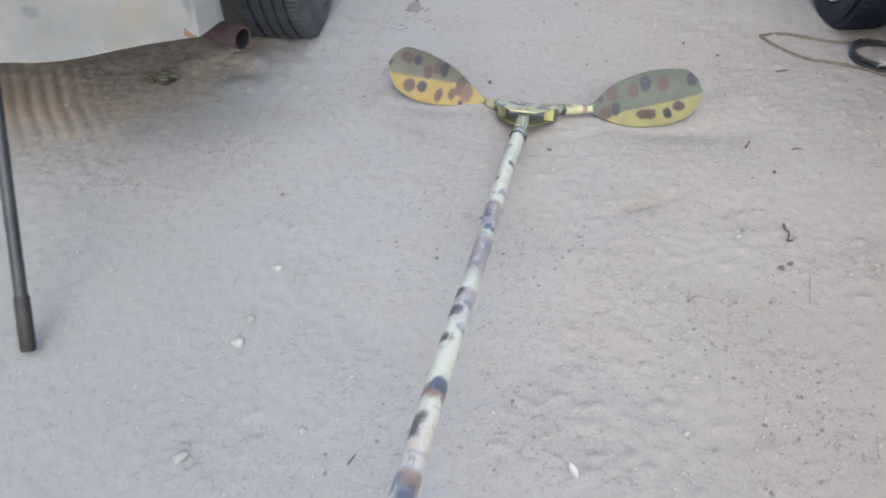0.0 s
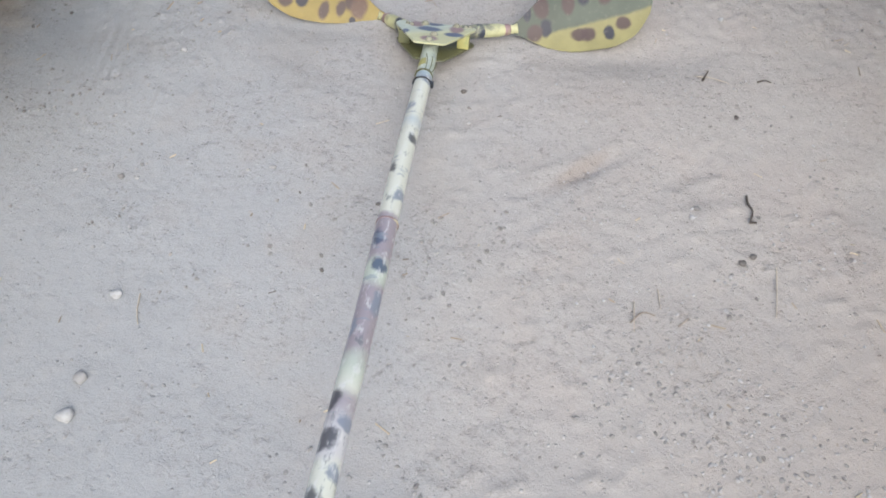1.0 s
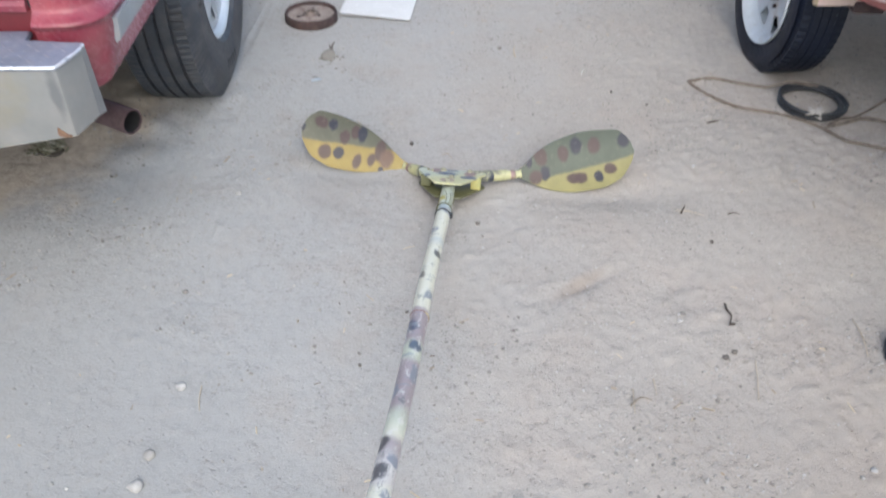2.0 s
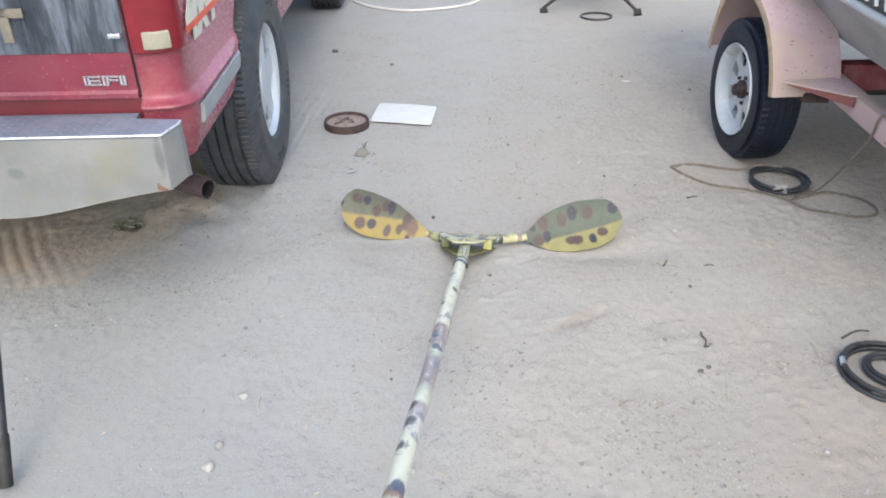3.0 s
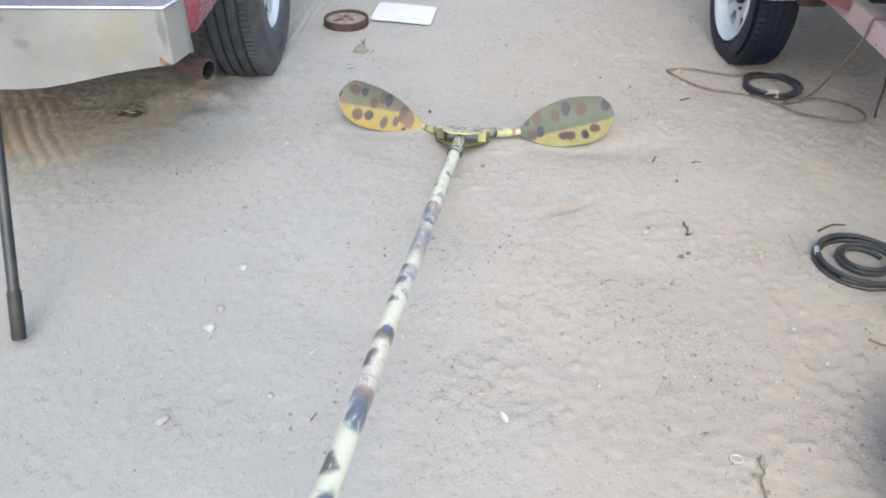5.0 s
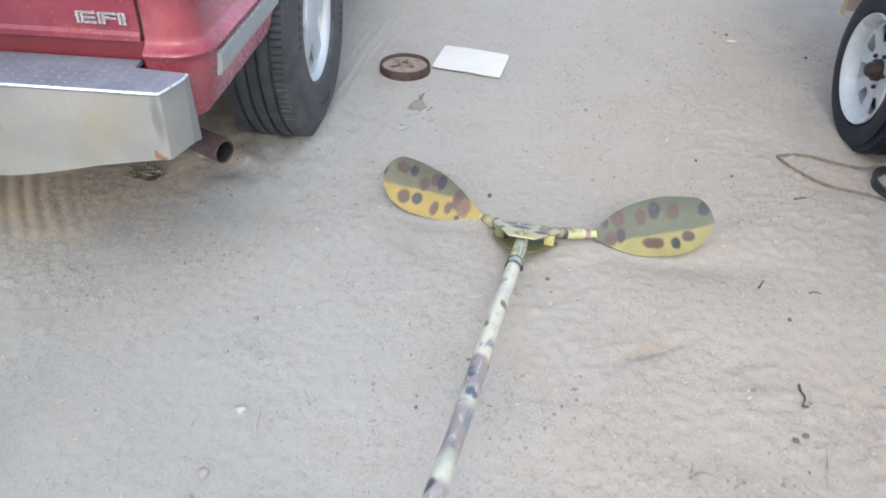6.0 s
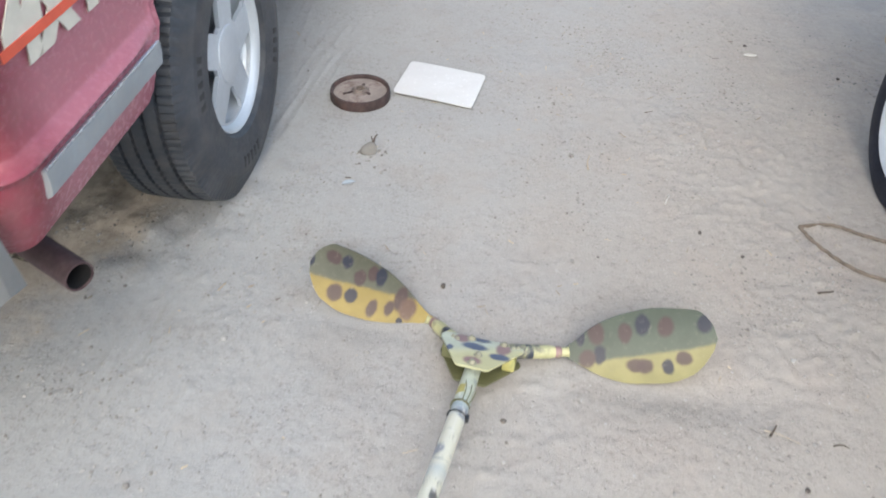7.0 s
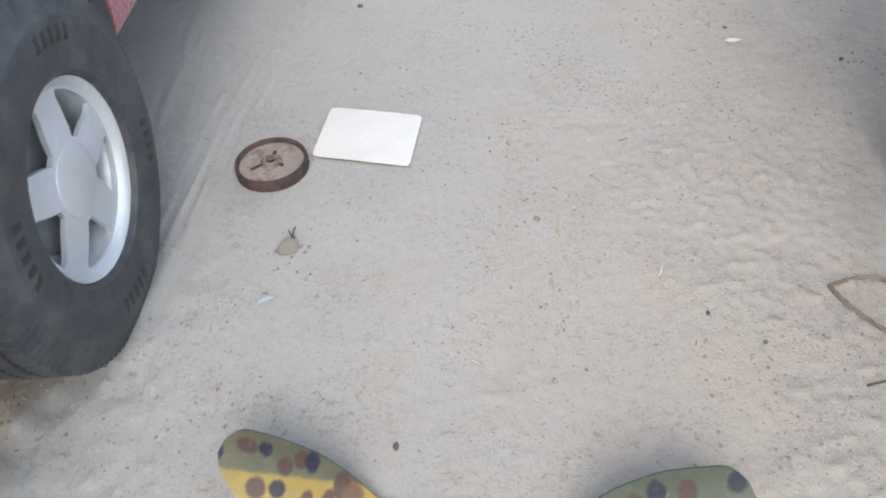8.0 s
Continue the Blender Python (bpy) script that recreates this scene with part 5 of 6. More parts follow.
    camo = spotted("hub_camouflage", (0.003, 0.45), [(-0.008, 0.046, 0.030, 0.011, dull_navy), (-0.012, 0.012, 0.031, 0.016, dull_navy), (-0.046, 0.038, 0.020, 0.018, dull_brown), (0.052, 0.024, 0.018, 0.026, dull_brown), (0.050, -0.012, 0.024, 0.015, dull_navy), (-0.005, -0.050, 0.022, 0.018, dull_brown), (-0.064, -0.014, 0.008, 0.012, dull_navy)],
                   upper=(0.33, 0.36, 0.30), lower=(0.46, 0.45, 0.27), soft=0.025)
    top = part("hub_plate", prism(plate, 0.012, 0.017, 0.0015), camo, tool, "camouflage top plate with bolts", hubm)
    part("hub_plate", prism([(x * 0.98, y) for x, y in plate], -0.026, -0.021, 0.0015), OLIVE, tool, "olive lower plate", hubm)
    for x, y, r in ((-0.068, 0.036, 0.0048), (-0.056, 0.030, 0.0048), (-0.026, 0.044, 0.0075), (0.049, 0.047, 0.0068), (0.072, 0.044, 0.0045), (0.082, 0.047, 0.0045), (0.003, -0.023, 0.0072), (-0.003, -0.060, 0.0075)):
        bolt = part("bolt", lathe([(0.0005, r * 1.15), (r * 0.6, r * 1.1), (r * 0.92, r * 0.8), (r, 0.0)], 12), BOLT, top, m=pose(x, y, 0.0165, 0, -90, 0))
        if r > 0.006:
            part("washer", lathe([(r * 0.9, 0.0012), (r * 1.5, 0.0010), (r * 1.55, 0.0)], 16), BOLT, bolt, m=pose(0, 0, 0))
    # shade on the left spacer put in by the darker olive
    for sx in (-1, 1):
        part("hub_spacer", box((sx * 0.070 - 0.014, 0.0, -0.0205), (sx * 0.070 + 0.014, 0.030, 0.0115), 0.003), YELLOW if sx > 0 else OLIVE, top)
    # pole
    az, elev = radians(-4.8), radians(11.8)
    d = Vector((math.sin(az) * math.cos(elev), -math.cos(az) * math.cos(elev), math.sin(elev)))
    start = Vector((0.273, 1.868, 0.042))
    pm = Matrix.Translation(start) @ d.to_track_quat("Z", "Y").to_matrix().to_4x4()
    zs = [0.0, 0.03, 0.06, 0.3, 0.6, 0.66, 0.67, 0.9, 1.3, 1.7, 2.1, 2.5]
    rs = [0.0170, 0.0180, 0.0184, 0.0184, 0.0184, 0.0184, 0.0186, 0.0180, 0.0180, 0.0180, 0.0180, 0.0180]
    fine_z, fine_r = [], []
    for a, b, ra, rb in zip(zs, zs[1:], rs, rs[1:]):
        for k in range(6):
            fine_z.append(a + (b - a) * k / 6)
            fine_r.append(ra + (rb - ra) * k / 6)
    wob = [0.0012 * math.sin(z * 9.0) for z in fine_z]
    pole = part("pole", tube([(w, -w, z) for z, w in zip(fine_z, wob)], fine_r, 24), POLE, tool, "patchy cream, plum and navy painted pole", pm)
    part("socket", tube([(0, 0, -0.06), (0, 0, 0.09), (0, 0, 0.10), (0, 0, 0.125), (0, 0, 0.128)], [0.0165, 0.0165, 0.0175, 0.0175, 0.0160], 20), YELLOW, tool, m=pm)
    def ring(name, z, r, thick, material, label, lean=0.0):
        return part(name, tube([(r * math.cos(a), r * math.sin(a), z + lean * math.sin(a)) for a in [2 * math.pi * k / 28 for k in range(28)]], thick, 8, loop=True), material, pole, label)

    clamp = ring("clamp", 0.185, 0.0190, 0.0019, BLACK, "dark hose clamp", 0.003)
    part("clamp_screw", box((0.015, -0.006, 0.178), (0.026, 0.006, 0.192), 0.002), BLACK, clamp)
    for z, lean in ((0.150, 0.002), (0.156, -0.002)):
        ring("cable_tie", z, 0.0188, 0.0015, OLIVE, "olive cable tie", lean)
    for k in range(3):
        a = 0.4 + 0.5 * k
        part("loose_end", tube(smooth_path([(0.0175 * math.cos(a), 0.0175 * math.sin(a), 0.150), (0.023 * math.cos(a), 0.023 * math.sin(a), 0.132 - 0.006 * k), (0.030 * math.cos(a + 0.2), 0.030 * math.sin(a + 0.2), 0.118 - 0.008 * k)], 4), 0.0011, 5), OLIVE, pole)
    ring("joint_ring", 0.6655, 0.0188, 0.0016, PLUM, "plum-brown ring at the pole's joint")
    return tool


build_tool()


# ---------------------------------------------------------------- black pole leaning on the truck
def build_black_pole():
    foot = Vector((-0.745, 0.848, 0.012))
    head = Vector((-0.745 - 0.093 * 1.55, 0.848 + 0.50 * 1.55, 0.842 * 1.55))
    pole = thing("black_pole", Matrix.Translation(foot), "slim black pole with a thicker end sleeve, leaning on the truck", "pole")
    d = head - foot
    n = d.normalized()
    part("shaft", tube([n * 0.10, d * 0.5, d], 0.0135, 20), BLACK_POLE, pole)
    part("sleeve", tube([(0, 0, 0), n * 0.004, n * 0.115, n * 0.12], [0.0145, 0.0165, 0.016, 0.0138], 20), POLE_TIP, pole, "matt black end sleeve")


build_black_pole()


# ---------------------------------------------------------------- things on the ground
def build_drum():
    z = on_ground(-0.268, 2.985)
    drum = thing("brake_drum", pose(-0.280, 3.012, z, 0, 0, 25) @ Matrix.Diagonal((0.96, 0.96, 1, 1)), "rusty brake drum filled with sand, lying flat", "brake drum")
    up = pose(0, 0, 0, 0, -90, 0)
    part("shell", lathe([(0.105, 0.0), (0.1065, 0.004), (0.106, 0.030), (0.104, 0.036), (0.0985, 0.036), (0.0955, 0.032), (0.094, 0.018)], 72), RUST, drum, m=up)
    part("sand_fill", lathe([(0.096, 0.023), (0.08, 0.026), (0.05, 0.0265), (0.035, 0.027), (0.0005, 0.018)], 48, wobble=lambda i, k, a: 0.0), DRUM_SAND, drum, "pale sand lying in the drum", up)
    part("hub", lathe([(0.0145, 0.006), (0.015, 0.036), (0.019, 0.0375), (0.0225, 0.035), (0.0235, 0.030), (0.033, 0.029), (0.035, 0.020)], 32), DRUM_HUB, drum, "dusty iron hub", m=up)
    # black disc paints the shade down the hub's hole
    part("bore", lathe([(0.0005, 0.022), (0.0146, 0.022)], 24), BORE, drum, "black disc standing for the shade in the hub's hole", up)
    for a, l in ((1.1, 0.022), (3.3, 0.038), (5.4, 0.018)):
        part("rib", box((0.026, -0.005, 0.022), (0.026 + l, 0.005, 0.0305), 0.002), RUST, drum, m=pose(0, 0, 0, 0, 0, math.degrees(a)))


build_drum()


def build_sheet():
    a, b, c, d = Vector((-0.178, 3.056)), Vector((-0.156, 3.284)), Vector((0.126, 3.233)), Vector((0.106, 3.004))
    bm = bmesh.new()
    rows = []
    for i in range(15):
        row = []
        for j in range(13):
            s, t = i / 14, j / 12
            # rounded corners
            p = (a * (1 - t) + b * t) * (1 - s) + (d * (1 - t) + c * t) * s
            cx, cy = (s - 0.5) * 2, (t - 0.5) * 2
            k = max(0.0, abs(cx) - 0.93) / 0.07 * max(0.0, abs(cy) - 0.9) / 0.1
            q = p + ((a + c) / 2 - p) * 0.03 * k
            row.append((q.x, q.y, 0.010 + 0.004 * math.sin(2.2 * s + 0.6) + 0.003 * t))
        rows.append(row)
    ob = single("board_sheet", thicken(sheet_grid(rows, bm), 0.003), SHEET, Matrix(), "plain white board sheet lying on the sand", "board")
    return ob


build_sheet()


def coil_points(r0, r1, turns, z, steps=28, wob=0.004, seed=1):
    rnd = random.Random(seed)
    ph = [rnd.random() * 6.28 for _ in range(4)]
    pts = []
    n = int(turns * steps)
    for k in range(n + 1):
        a = 2 * math.pi * k / steps
        t = k / n
        r = r0 + (r1 - r0) * t + wob * math.sin(3 * a * 0.37 + ph[0])
        pts.append((r * math.cos(a), r * math.sin(a) * 0.98, z + 0.006 * math.sin(1.7 * a * 0.31 + ph[1]) + 0.010 * (0.5 + 0.5 * math.sin(t * 9 + ph[2]))))
    return pts


def build_coils():
    z = on_ground(1.385, 1.28)
    hose = thing("hose_coil", pose(1.385, 1.283, z, 0, 0, 20), "coil of black rubber hose lying flat on sand", "hose")
    part("hose", tube(coil_points(0.121, 0.108, 2.6, 0.009, wob=0.002, seed=3), 0.0068, 10), HOSE, hose)
    part("hose", tube([(x * 1.0 + 0.018, y * 1.0, zz + 0.002) for x, y, zz in coil_points(0.058, 0.072, 1.9, 0.010, wob=0.004, seed=5)], 0.0068, 10), HOSE, hose)
    part("ferrule", tube([(-0.104, 0.050, 0.026), (-0.088, 0.072, 0.026)], 0.0072, 12), GALV, hose, "bright metal hose end")
    z = on_ground(1.475, 2.43)
    ring = thing("tube_coil", pose(1.475, 2.43, z, 0, 0, -15), "small black tube coil tied with pale cord", "tube coil")
    part("tube", tube(coil_points(0.109, 0.092, 4.3, 0.010, wob=0.005, seed=8), 0.0066, 10), HOSE, ring)
    knot = bmesh.new()
    rnd = random.Random(4)
    pts = [(0.0 + 0.024 * math.sin(k * 1.9), -0.10 + 0.018 * math.cos(k * 2.3), 0.028 + 0.012 * math.sin(k * 1.3)) for k in range(16)]
    part("tie", tube(smooth_path(pts, 5), 0.0032, 6, bm=knot), CORD, ring, "pale cord tie")


build_coils()


def build_rope():
    up = [(1.108, 2.57), (1.191, 2.592), (1.266, 2.562), (1.361, 2.535), (1.431, 2.520), (1.50, 2.47)]
    lo = [(1.102, 2.555), (1.145, 2.478), (1.225, 2.403), (1.349, 2.360), (1.428, 2.308), (1.470, 2.267), (1.510, 2.205), (1.569, 2.178), (1.657, 2.145), (1.735, 2.165), (1.757, 2.236), (1.721, 2.303), (1.628, 2.343), (1.551, 2.311), (1.480, 2.285)]
    pts = [(x, y, on_ground(x, y) + 0.007) for x, y in up[::-1] + lo]
    pts[0] = (pts[0][0], pts[0][1], 0.05)
    pts[1] = (pts[1][0], pts[1][1], 0.035)
    path = smooth_path(pts, 8)
    rope = thing("rope", pose(0, 0, 0), "weathered brown rope looped on the sand and tied to the trailer", "rope")
    for k in range(3):
        strand = []
        for i, p in enumerate(path):
            a = i * 0.9 + k * 2.094
            strand.append(p + Vector((0.0028 * math.cos(a), 0.0028 * math.sin(a) * 0.6, 0.0028 * math.sin(a))))
        part("strand", tube(strand, 0.0027, 6), ROPE, rope)
    hang = smooth_path([(1.648, 2.02, 0.36), (1.648, 2.02, 0.422), (1.62, 2.028, 0.4255), (1.59, 2.036, 0.425), (1.583, 2.045, 0.40), (1.584, 2.06, 0.345), (1.588, 2.14, 0.24), (1.595, 2.26, 0.10), (1.59, 2.34, 0.012), (1.54, 2.33, 0.008), (1.49, 2.295, 0.008)], 7)
    part("hanging_end", tube(hang, 0.0042, 8), ROPE, rope)
    z = on_ground(1.79, 2.21)
    stub = smooth_path([(1.79, 2.20, z), (1.787, 2.205, z + 0.05), (1.797, 2.22, z + 0.10), (1.79, 2.22, z + 0.15)], 5)
    single("bent_rod", tube(stub, 0.0045, 8), RUST, Matrix(), "short bent rusty rod standing in the sand", "rod")


build_rope()


def build_coupler():
    c = thing("coupling_head", pose(1.395, 1.06, 0.258), "zinc-plated trailer coupling head with lever and safety chains", "coupling")
    rows = []
    for x, w, lo, hi in ((-0.052, 0.012, -0.006, 0.020), (-0.048, 0.028, -0.018, 0.032), (-0.03, 0.038, -0.030, 0.042), (0.0, 0.042, -0.034, 0.046), (0.03, 0.040, -0.034, 0.040), (0.06, 0.032, -0.032, 0.032), (0.14, 0.032, -0.032, 0.032)):
        ring = []
        for k in range(20):
            a = 2 * math.pi * k / 20
            cx, sx = math.cos(a), math.sin(a)
            ring.append((x, w * math.copysign(abs(cx) ** 0.6, cx), (lo + hi) / 2 + (hi - lo) / 2 * math.copysign(abs(sx) ** 0.6, sx)))
        rows.append(ring + ring[:1])
    body = sheet_grid(rows)
    bmesh.ops.remove_doubles(body, verts=body.verts, dist=0.0002)
    bmesh.ops.holes_fill(body, edges=[e for e in body.edges if e.is_boundary], sides=0)
    part("body", body, GALV, c)
    part("bolt", lathe([(0.0005, 0.010), (0.008, 0.009), (0.010, 0.006), (0.010, -0.004)], 16), GALV, c, m=pose(-0.010, -0.012, 0.044, 0, -90, 0))
    rows = []
    for x, z, w in ((-0.016, 0.032, 0.010), (-0.031, 0.058, 0.009), (-0.045, 0.082, 0.010), (-0.055, 0.101, 0.013), (-0.066, 0.120, 0.018), (-0.078, 0.138, 0.022)):
        rows.append([(x + 0.70 * w * j / 3, 0.004 * (1 - (j / 3) ** 2) - 0.60 * w * j / 3, z) for j in range(-3, 4)])
    part("lever", thicken(sheet_grid(rows), 0.005), GALV, c, "bright flared lever handle")
    part("pivot_slot", box((-0.040, -0.010, 0.026), (0.012, 0.010, 0.0495), 0.003), DARK, c, "dark slot under the lever")
    part("ball_rim", tube([(-0.006 + 0.042 * math.cos(a), 0.042 * math.sin(a), -0.034) for a in [2 * math.pi * k / 24 for k in range(24)]], 0.005, 8, loop=True), GALV, c)
    part("bar", box((0.13, -0.03, -0.03), (1.2, 0.03, 0.03), 0.005), GALV, c)
    part("prop_leg", tube([(0.75, 0.0, -0.258), (0.75, 0.0, -0.02)], 0.022, 12), GALV, c)
    part("prop_foot", prism([(0.68, -0.07), (0.82, -0.07), (0.82, 0.07), (0.68, 0.07)], -0.262, -0.254), GALV, c)

    def chain(points, n):
        path = smooth_path(points, 12)
        step = (len(path) - 1) / n
        for k in range(n):
            a, b = path[int(k * step)], path[int((k + 1) * step)]
            t = (b - a).normalized()
            s = t.orthogonal().normalized()
            if k % 2:
                s = t.cross(s)
            l = (b - a).length * 0.72
            mid = (a + b) / 2
            ring = []
            for i in range(14):
                an = 2 * math.pi * i / 14
                ring.append(mid + t * (l * math.sin(an)) + s * (0.0072 * math.cos(an)))
            part("chain_link", tube(ring, 0.0026, 6, loop=True), CHAIN, c)

    inv = c.matrix_world.inverted()
    g = on_ground(1.40, 1.07)
    chain([inv @ Vector(p) for p in ((1.388, 1.055, 0.235), (1.391, 1.06, 0.16), (1.392, 1.061, 0.08), (1.393, 1.061, g + 0.006))], 11)
    chain([inv @ Vector(p) for p in ((1.52, 1.05, 0.23), (1.49, 1.06, 0.12), (1.475, 1.07, 0.03), (1.485, 1.04, g + 0.008), (1.53, 1.03, 0.04), (1.57, 1.05, 0.15))], 19)


build_coupler()


def build_tub():
    x, y = 1.455, 0.40
    t = thing("plastic_tub", pose(x, y, on_ground(x, y)), "grey plastic tub with a pale rolled rim", "tub")
    rows = []
    for z, f in ((0.004, 0.0), (0.004, 0.84), (0.02, 0.88), (0.14, 1.0)):
        rows.append([(0.30 * max(f, 0.01) * math.cos(a), 0.36 * max(f, 0.01) * math.sin(a), z) for a in [2 * math.pi * k / 48 for k in range(49)]])
    bm = sheet_grid(rows)
    bmesh.ops.remove_doubles(bm, verts=bm.verts, dist=0.0005)
    part("shell", thicken(bm, 0.004), TUB, t)
    part("rim", tube([(0.303 * math.cos(a), 0.363 * math.sin(a), 0.142) for a in [2 * math.pi * k / 48 for k in range(48)]], 0.0055, 8, loop=True), TUB_RIM, t)


build_tub()


def build_camp_chair():
    c = thing("camp_chair", pose(1.11, 5.25, 0, 0, 0, -8), "folding camp chair with dark tubular legs", "chair")
    w = 0.31
    for x0, x1, y0, y1 in ((-w, w * 0.6, -0.24, -0.2), (w, -w * 0.6, -0.24, -0.2), (-w, w * 0.6, 0.24, 0.2), (w, -w * 0.6, 0.24, 0.2)):
        leg = part("leg", tube([(x0, y0, 0.03), (x1, y1, 0.45)], 0.011, 10), DARK, c)
        part("foot", tube([(x0 - 0.02, y0, 0.012), (x0 + 0.02, y0, 0.02), (x0 + 0.012, y0, 0.045)], [0.018, 0.022, 0.012], 10), DARK, leg)
    part("seat", thicken(sheet_grid([[(x, y, 0.45 - 0.03 * math.cos(x * 4)) for y in (-0.22, 0.0, 0.22)] for x in [-0.27 + 0.06 * k for k in range(10)]]), 0.006), BLACK, c)
    for x in (-0.27, 0.27):
        part("back_post", tube([(x, 0.22, 0.43), (x, 0.32, 0.9)], 0.010, 10), DARK, c)
    part("backrest", thicken(sheet_grid([[(x, 0.27 + (z - 0.6) * 0.2, z) for z in (0.6, 0.75, 0.88)] for x in (-0.27, -0.1, 0.1, 0.27)]), 0.006), BLACK, c)
    z = on_ground(1.11, 4.92)
    single("tube_ring", tube([(1.11 + 0.10 * math.cos(a), 4.92 + 0.09 * math.sin(a), z + 0.008) for a in [2 * math.pi * k / 40 for k in range(40)]], 0.007, 8, loop=True), HOSE, Matrix(), "single ring of black tube on the sand", "tube ring")
    arc = [(-0.62, 5.6), (-0.56, 5.40), (-0.40, 5.22), (-0.155, 5.11), (0.08, 5.15), (0.28, 5.28), (0.38, 5.55), (0.2, 5.8)]
    single("pale_hose", tube(smooth_path([(x, y, on_ground(x, y) + 0.009) for x, y in arc], 7), 0.009, 8), PALE_HOSE, Matrix(), "pale hose curving over the sand", "hose")


build_camp_chair()


# ---------------------------------------------------------------- stones, twigs, leaves
def lump(radius, seed, flat=0.65, sub=2):
    rnd = random.Random(seed)
    bm = bmesh.new()
    bmesh.ops.create_icosphere(bm, subdivisions=sub, radius=radius)
    s = Vector((rnd.uniform(0.8, 1.35), rnd.uniform(0.75, 1.1), flat * rnd.uniform(0.8, 1.2)))
    off = Vector((rnd.random() * 50, rnd.random() * 50, 3))
    for v in bm.verts:
        k = 1 + 0.5 * noise.noise(v.co / radius * 0.9 + off)
        v.co = Vector((v.co.x * s.x, v.co.y * s.y, v.co.z * s.z)) * k
    return bm


def stone(x, y, r, seed, label="small pale stone half sunk in the sand", flat=0.65, material=STONE):
    single("stone", lump(r, seed, flat), material, pose(x, y, on_ground(x, y) + r * 0.22, 0, 0, seed * 37 % 360), label, "stone", "stones on the sand", angle=50)


for k, (x, y, r) in enumerate(((-0.306, 0.999, 0.0125), (-0.312, 0.928, 0.017), (-0.292, 1.172, 0.010), (-0.329, 0.631, 0.012), (-0.116, 0.713, 0.010), (0.823, 1.402, 0.006), (0.835, 1.425, 0.007),
                               (-0.36, 1.46, 0.007), (0.16, 0.93, 0.008), (1.12, 1.0, 0.007), (0.62, 0.78, 0.007), (0.36, 1.05, 0.006), (-0.05, 1.50, 0.006), (1.0, 2.05, 0.007))):
    stone(x, y, r, k + 3)
for k, (x, y, r) in enumerate(((0.903, 1.291, 0.0085), (0.927, 1.306, 0.007), (0.085, 1.238, 0.005), (0.970, 1.696, 0.006), (0.352, 1.752, 0.0075), (0.819, 2.490, 0.006), (-0.157, 3.927, 0.011), (1.390, 3.502, 0.009), (0.154, 2.145, 0.008), (1.082, 3.705, 0.008), (-0.513, 4.180, 0.016), (0.180, 1.405, 0.004), (0.926, 2.411, 0.006))):
    stone(x, y, r, 160 + k, "small dark stone half sunk in the sand", material=DARK_STONE)

rnd = random.Random(11)
for k in range(22):
    x, y = rnd.uniform(-0.5, 1.6), rnd.uniform(0.5, 4.6)
    stone(x, y, rnd.uniform(0.004, 0.0085), 40 + k)

chip = lump(0.020, 77, 0.9, 3)
for v in chip.verts:
    v.co = Vector((v.co.x * 0.9, v.co.y * 0.45, v.co.z * 1.25))
single("clod", chip, CLOD, pose(-0.172, 2.690, on_ground(-0.172, 2.690) + 0.012, -40, 0, 12), "grey crumbling clod of earth leaning on the sand", "clod", angle=60)
for k, (dx, dy, r) in enumerate(((0.030, 0.012, 0.006), (0.042, -0.006, 0.005), (-0.030, -0.004, 0.0045), (0.050, 0.014, 0.004), (0.012, -0.024, 0.004))):
    single("clod", lump(r, 90 + k, 0.8), CLOD, pose(-0.172 + dx, 2.690 + dy, on_ground(-0.172 + dx, 2.690 + dy) + r * 0.4), "small crumb broken off a grey clod", "clod", angle=60)


def twig(points, r, label, name="twig", material=TWIG):
    pts = smooth_path([(x, y, on_ground(x, y) + r + h) for x, y, h in points], 4)
    n = len(pts)
    single(name, tube(pts, [r * (1.0 - 0.5 * k / n) for k in range(n)], 6), material, Matrix(), label, "twig", "twigs on the sand")


twig([(0.947, 1.465, 0), (0.943, 1.44, 0.003), (0.949, 1.42, 0.002), (0.938, 1.392, 0)], 0.0028, "short dark crooked twig on the sand")
twig([(0.938, 1.392, 0), (0.948, 1.385, 0.002)], 0.003, "stub of a dark twig")
twig([(0.905, 1.834, 0), (0.935, 1.825, 0.004), (0.975, 1.810, 0)], 0.0016, "thin grey straw on the sand", material=PALE_STRAW)
twig([(0.915, 1.820, 0), (0.930, 1.845, 0.006)], 0.003, "dark broken twig tip on sand")
twig([(1.240, 1.425, 0), (1.236, 1.36, 0.006), (1.228, 1.302, 0)], 0.0016, "long pale straw on the sand", material=PALE_STRAW)
twig([(0.678, 1.191, 0), (0.674, 1.16, 0.003), (0.671, 1.124, 0)], 0.0016, "pale dry stalk lying on scuffed sand", material=PALE_STRAW)
twig([(0.728, 1.222, 0), (0.727, 1.178, 0)], 0.0016, "pale dry stalk lying on scuffed sand", material=PALE_STRAW)
twig([(-0.249, 1.176, 0), (-0.245, 1.14, 0.002), (-0.237, 1.11, 0)], 0.0016, "grey dry stalk on the sand", material=PALE_STRAW)
twig([(0.967, 1.28, 0), (0.955, 1.22, 0.003), (0.943, 1.168, 0)], 0.0016, "thin dry stalk on the sand", material=PALE_STRAW)
twig([(0.931, 0.598, 0), (0.921, 0.577, 0.003), (0.926, 0.556, 0.001), (0.911, 0.532, 0.004), (0.915, 0.502, 0.001), (0.902, 0.472, 0.003), (0.907, 0.441, 0), (0.894, 0.408, 0.003), (0.889, 0.371, 0)], 0.0024, "long thin crooked root lying on the sand", material=ROOT)
